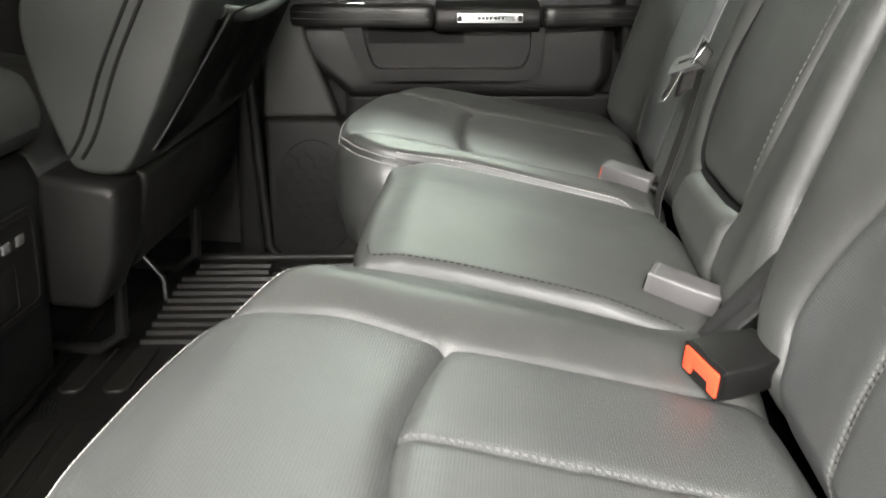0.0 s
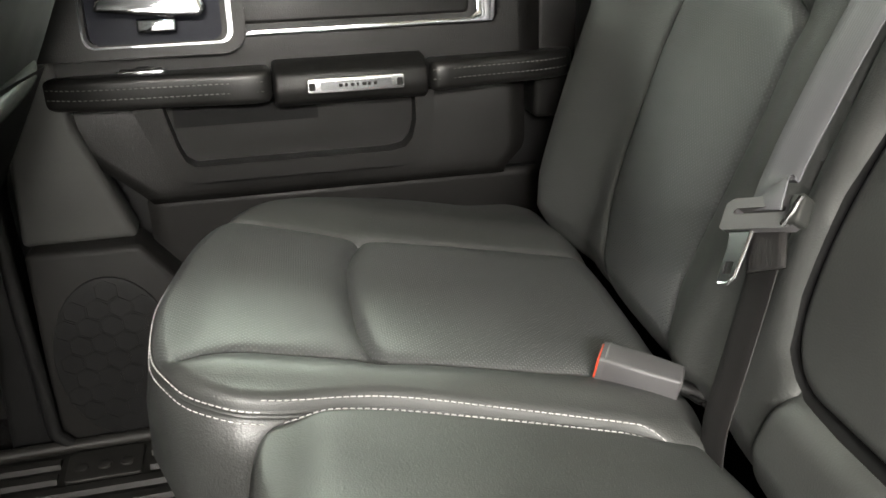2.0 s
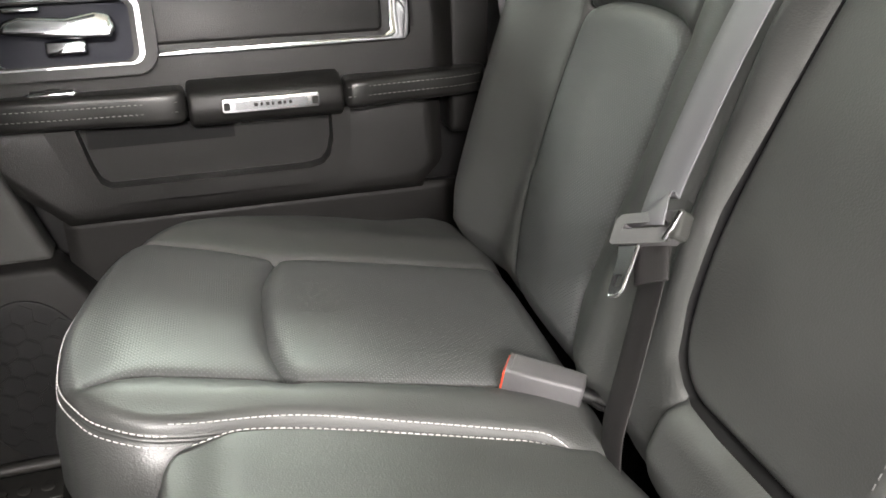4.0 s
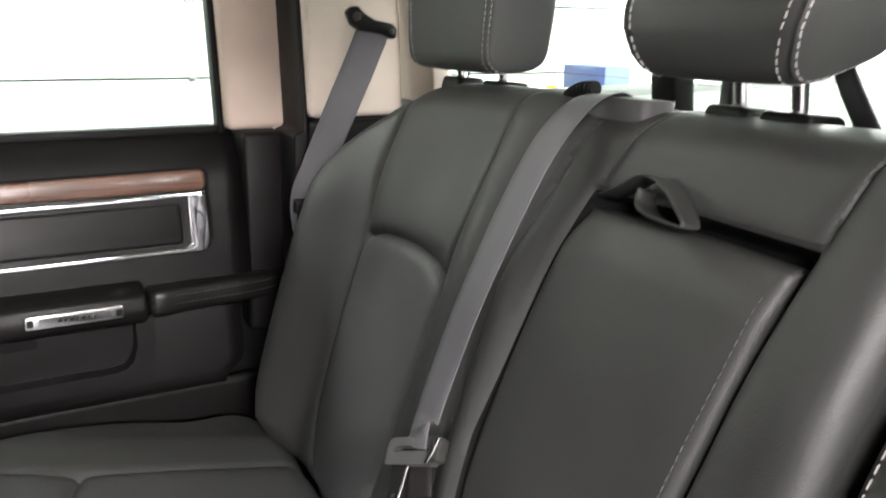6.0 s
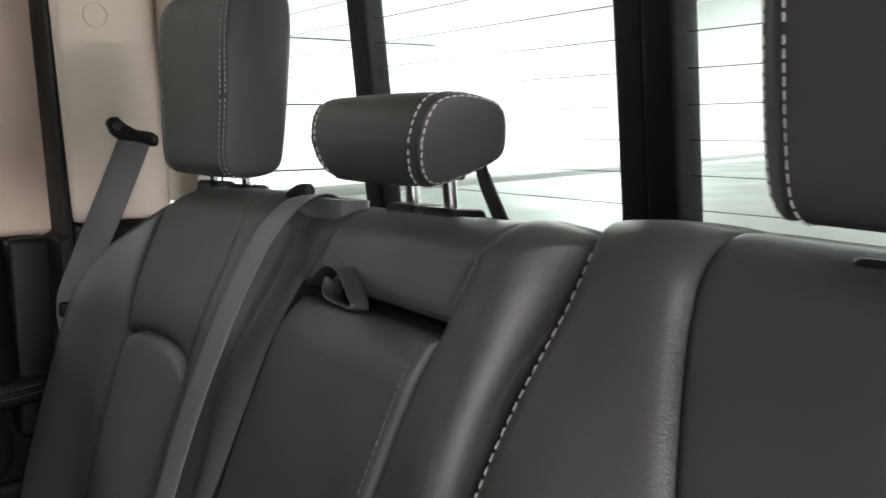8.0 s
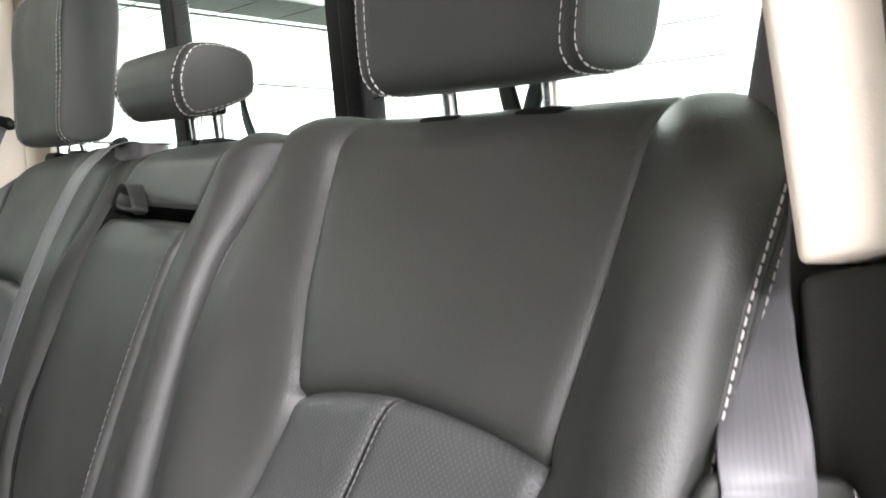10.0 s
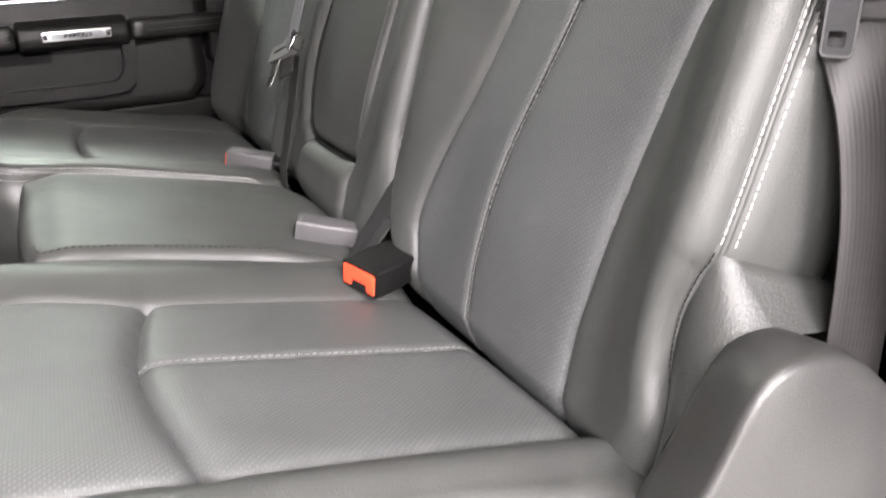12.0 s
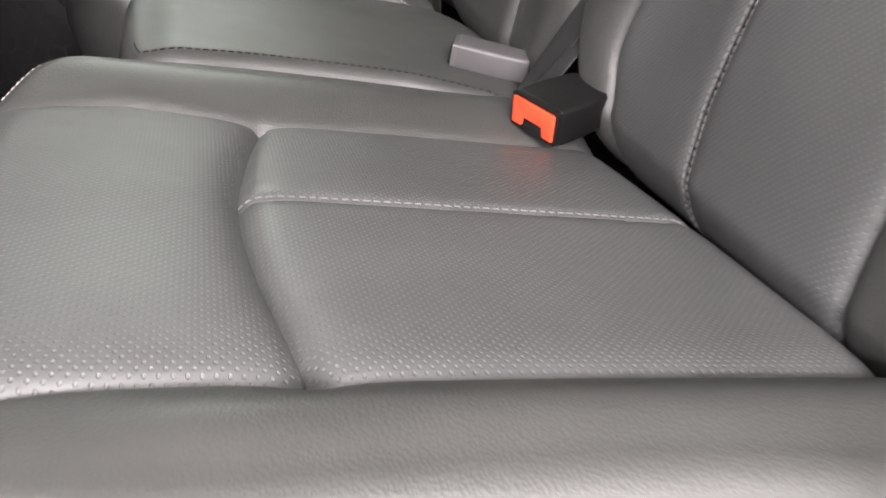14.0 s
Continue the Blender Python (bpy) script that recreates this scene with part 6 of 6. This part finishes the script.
for ry in (0.28, 0.62):
    part("rail", tube_bm([(-0.9, ry, 0.05), (-0.50, ry, 0.05), (-0.46, ry, 0.08), (-0.455, ry, 0.24)], 0.010), PLASTIC, fs, "black steel rail")
part("wire", tube_bm([(-0.43, 0.30, 0.215), (-0.40, 0.31, 0.17), (-0.40, 0.315, 0.13)], 0.003), SATIN, fs, "loose bright wire")

con = thing("centre_console", "black centre console with rear outlets", "console", SEAT)
part("body", prism_bm([(-1.2, 0.03), (-0.58, 0.03), (-0.515, 0.06), (-0.505, 0.36), (-0.52, 0.40), (-0.60, 0.42), (-1.2, 0.42)], "y", -0.24, 0.185, 0.02), PLASTIC, con, "black moulded body")
part("lid", prism_bm([(-1.2, 0.425), (-0.53, 0.405), (-0.50, 0.42), (-0.492, 0.46), (-0.51, 0.505), (-0.58, 0.525), (-1.2, 0.53)], "y", -0.235, 0.19, 0.022), LEATHER_SIDE, con, "black padded lid")
panel = part("outlet_panel", prism_bm(rounded(-0.16, 0.140, 0.20, 0.345, 0.015), "x", -0.510, -0.498, 0.003), DOORSKIN, con, "dark outlet panel")
part("outlet_trim", ring_bm(rounded(-0.15, 0.130, 0.21, 0.335, 0.012), rounded(-0.147, 0.127, 0.213, 0.332, 0.010), "x", -0.499, -0.4965), DOORSKIN, panel, "thin trim")
for y0 in (0.03, 0.062, 0.095):
    part("socket", box_bm(-0.500, -0.4955, y0 - 0.009, y0 + 0.009, 0.300, 0.314, 0.002), BUCKLE, panel, "grey socket")
part("socket_cover", box_bm(-0.500, -0.4955, 0.02, 0.075, 0.220, 0.28, 0.004), DOORSKIN, panel, "dark outlet cover")

MAT = SEAT @ pose(-0.28, 0.70, 0.03, 0, -3.8, 5) @ pose(0.28, -0.70, 0)
mat = thing("floor_mat", "black ribbed rubber floor mat with raised blocks", "floor mat", MAT)
part("base", prism_bm([(-0.60, -0.60), (0.06, -0.60), (0.06, 0.755), (-0.50, 0.755), (-0.60, 0.60)], "z", -0.012, 0.0, 0.004), RUBBER, mat, "moulded rubber")
part("rear_lip", tube_bm([(-0.50, 0.757, 0.006), (-0.2, 0.760, 0.006), (0.06, 0.760, 0.006)], 0.010), RUBBER, mat, "raised edge")
part("side_lip", tube_bm([(-0.605, 0.60, 0.008), (-0.605, 0.2, 0.008), (-0.605, -0.5, 0.008)], 0.010), RUBBER, mat, "raised edge")
for k in range(11):
    y = 0.395 + 0.033 * k
    cut = 0.715 - 0.05 < y < 0.715 + 0.035
    for a, b in (((-0.48, -0.335), (-0.215, 0.05)) if cut else ((-0.50, 0.05),)):
        part("rib", prism_bm([(y - 0.010, 0), (y - 0.007, 0.007), (y + 0.007, 0.007), (y + 0.010, 0)], "x", a, b), RUBBER, mat, smooth=False)
for k in range(9):
    x = -0.545 + 0.068 * k
    part("rib", prism_bm([(x - 0.024, 0.355), (x + 0.018, 0.365), (x + 0.008, 0.235), (x - 0.002, 0.222), (x - 0.024, 0.222), (x - 0.034, 0.235)], "z", 0, 0.007, 0.003, 1), RUBBER, mat, "raised tread block")
    part("rib", prism_bm([(x - 0.034, 0.14), (x + 0.008, 0.15), (x + 0.0, -0.24), (x - 0.01, -0.25), (x - 0.034, -0.25), (x - 0.044, -0.24)], "z", 0, 0.007, 0.003, 1), RUBBER, mat, "raised tread block")
emblem = part("emblem_block", prism_bm(rounded(-0.325, -0.225, 0.675, 0.742, 0.006), "z", 0, 0.007, 0.002), RUBBER, mat, "raised plain emblem block")
for x in (-0.305, -0.275, -0.245):
    part("boss", prism_bm([(x + 0.010 * math.cos(a), 0.700 + 0.010 * math.sin(a)) for a in np.linspace(0, 6.283, 10, endpoint=False)], "z", 0.006, 0.011, 0.003, 2), RUBBER, emblem)

# ---- the garage outside ----
GROUND = -0.72
solid_thing("ground", box_bm(-7, 9, -5.5, 6.5, GROUND - 0.1, GROUND), CONCRETE, "grey concrete garage floor", "floor", Matrix(), kind="structure", smooth=False)
solid_thing("ceiling", box_bm(-7, 9, -5.5, 6.5, 2.50, 2.60), WHITEWALL, "white garage ceiling", "ceiling", Matrix(), kind="structure", smooth=False)
# near wall is unseen; its grey is set to cut bounced light
for nm, b in (("wall_garage_near", (-7, 9, -5.6, -5.5)), ("wall_garage_rear", (8.9, 9.0, -5.5, 6.4)), ("wall_garage_front", (-7.1, -7.0, -5.5, 6.4))):
    solid_thing(nm, box_bm(*b, GROUND, 2.5), GREYWALL if nm == "wall_garage_near" else WHITEWALL, "plain garage wall", "wall", Matrix(), kind="structure", smooth=False)
solid_thing("wall_garage_far", box_bm(-7, 9, 6.35, 6.45, GROUND, 2.5), WHITEWALL, "plain white garage wall", "wall", Matrix(), kind="structure", smooth=False)
# housings and diffusers for the added lamps
for lx, ly, _ in LAMPS:
    ob = thing("ceiling_lamp", "added white garage ceiling tube lamp, lit", "lamp", Matrix.Translation((lx, ly, 2.5)), "garage lamps")
    part("housing", box_bm(-0.8, 0.8, -0.2, 0.2, -0.05, 0.0, 0.01), WHITESTEEL, ob, "white steel housing")
    part("diffuser", box_bm(-0.75, 0.75, -0.16, 0.16, -0.062, -0.045, 0.004), TUBE, ob, "lit diffuser")
gd = thing("garage_door", "white sectional garage door with steel hinges", "garage door", pose(0, 6.2, 0), "garage")
part("backing", box_bm(-3.0, 5.0, 0.055, 0.065, GROUND, 2.49), GREYTRIM, gd, "dark joint backing", False)
z = GROUND + 0.01
for joint in (-0.54, 0.02, 0.58, 1.14, 1.70, 2.26):
    part("section", box_bm(-3.0, 5.0, 0.0, 0.05, z, joint - 0.012, 0.006, 2), WHITESTEEL, gd, "white steel section")
    part("rail", box_bm(-3.0, 5.0, -0.022, 0.0, joint + 0.004, joint + 0.030, 0.003), WHITESTEEL, gd, "white joint rail")
    for x in (-1.63, -0.23, 1.17, 2.57):
        hinge = part("hinge", prism_bm([(x - 0.03, z + 0.530), (x + 0.03, z + 0.530), (x + 0.022, z + 0.57), (x, z + 0.61), (x - 0.022, z + 0.57)], "y", -0.014, 0.0, 0.004), SATIN, gd, "galvanised hinge")
    z = joint
bed = thing("truck_bed", "pale grey pickup bed behind the cab", "truck bed", SEAT @ Matrix.Translation((0.72, 0, 0.845)) @ pose(0, 0, 0, 0, -5.0, 0))
part("cover", box_bm(0, 1.95, -0.80, 0.80, -0.02, 0.02, 0.012), BEDPAINT, bed, "flat grey bed cover")
part("side", box_bm(-0.02, 2.0, -0.93, -0.805, -0.6, 0.03, 0.02), BEDPAINT, bed)
part("floor_frame", box_bm(0.0, 1.95, -0.78, 0.78, -1.47, -0.6), PLASTIC, bed, "dark underframe", False)
part("side", box_bm(-0.02, 2.0, 0.805, 0.93, -0.6, 0.03, 0.02), BEDPAINT, bed)
BLUEBOX = material("blue_card", (0.05, 0.07, 0.20), 0.6)
YELLOW = material("yellow_plastic", (0.75, 0.62, 0.03), 0.4)
REDPAINT = material("red_tool_chest", (0.45, 0.03, 0.03), 0.35)
solid_thing("box", box_bm(4.2, 4.45, 5.28, 5.88, 0.38, 0.665, 0.01), BLUEBOX, "dark blue box on the bench by the garage wall", "box", Matrix())
bench = thing("workbench", "pale workbench at the garage wall with small clutter", "workbench", Matrix())
part("top", box_bm(4.1, 4.8, 3.2, 6.15, 0.32, 0.38, 0.01), WHITESTEEL, bench)
for yy in (3.3, 4.7, 6.1):
    part("leg", box_bm(4.15, 4.23, yy - 0.04, yy + 0.04, GROUND, 0.32), WHITESTEEL, bench)
solid_thing("bottle", prism_bm([(4.2 + 0.05 * math.cos(a), 6.05 + 0.06 * math.sin(a)) for a in np.linspace(0, 6.283, 14, endpoint=False)], "z", 0.38, 0.48, 0.02), YELLOW, "yellow plastic jug on the bench", "jug", Matrix())
for k in range(5):
    solid_thing("tin", prism_bm([(4.2 + 0.05 * math.cos(a), 4.3 + 0.15 * k + 0.05 * math.sin(a)) for a in np.linspace(0, 6.283, 12, endpoint=False)], "z", 0.38, 0.42 + 0.02 * (k % 3), 0.008), (WHITESTEEL, BUCKLE, BLUEBOX)[k % 3], "small tin on the bench", "tin", Matrix(), "bench tins")
chest = thing("tool_chest", "dark tool chest with grey drawers and a red panel", "tool chest", pose(7.5, 3.05, GROUND))
part("case", box_bm(0, 0.5, -0.45, 0.45, 0.0, 1.75, 0.02), DOORSKIN, chest, "dark steel case")
part("door", box_bm(-0.012, 0.0, 0.12, 0.40, 1.62, 1.70, 0.004), REDPAINT, chest, "red panel")
for k in range(6):
    part("drawer", box_bm(-0.02, 0.01, -0.41, 0.41, 0.10 + 0.25 * k, 0.32 + 0.25 * k, 0.008), BUCKLE, chest, "grey drawer front")
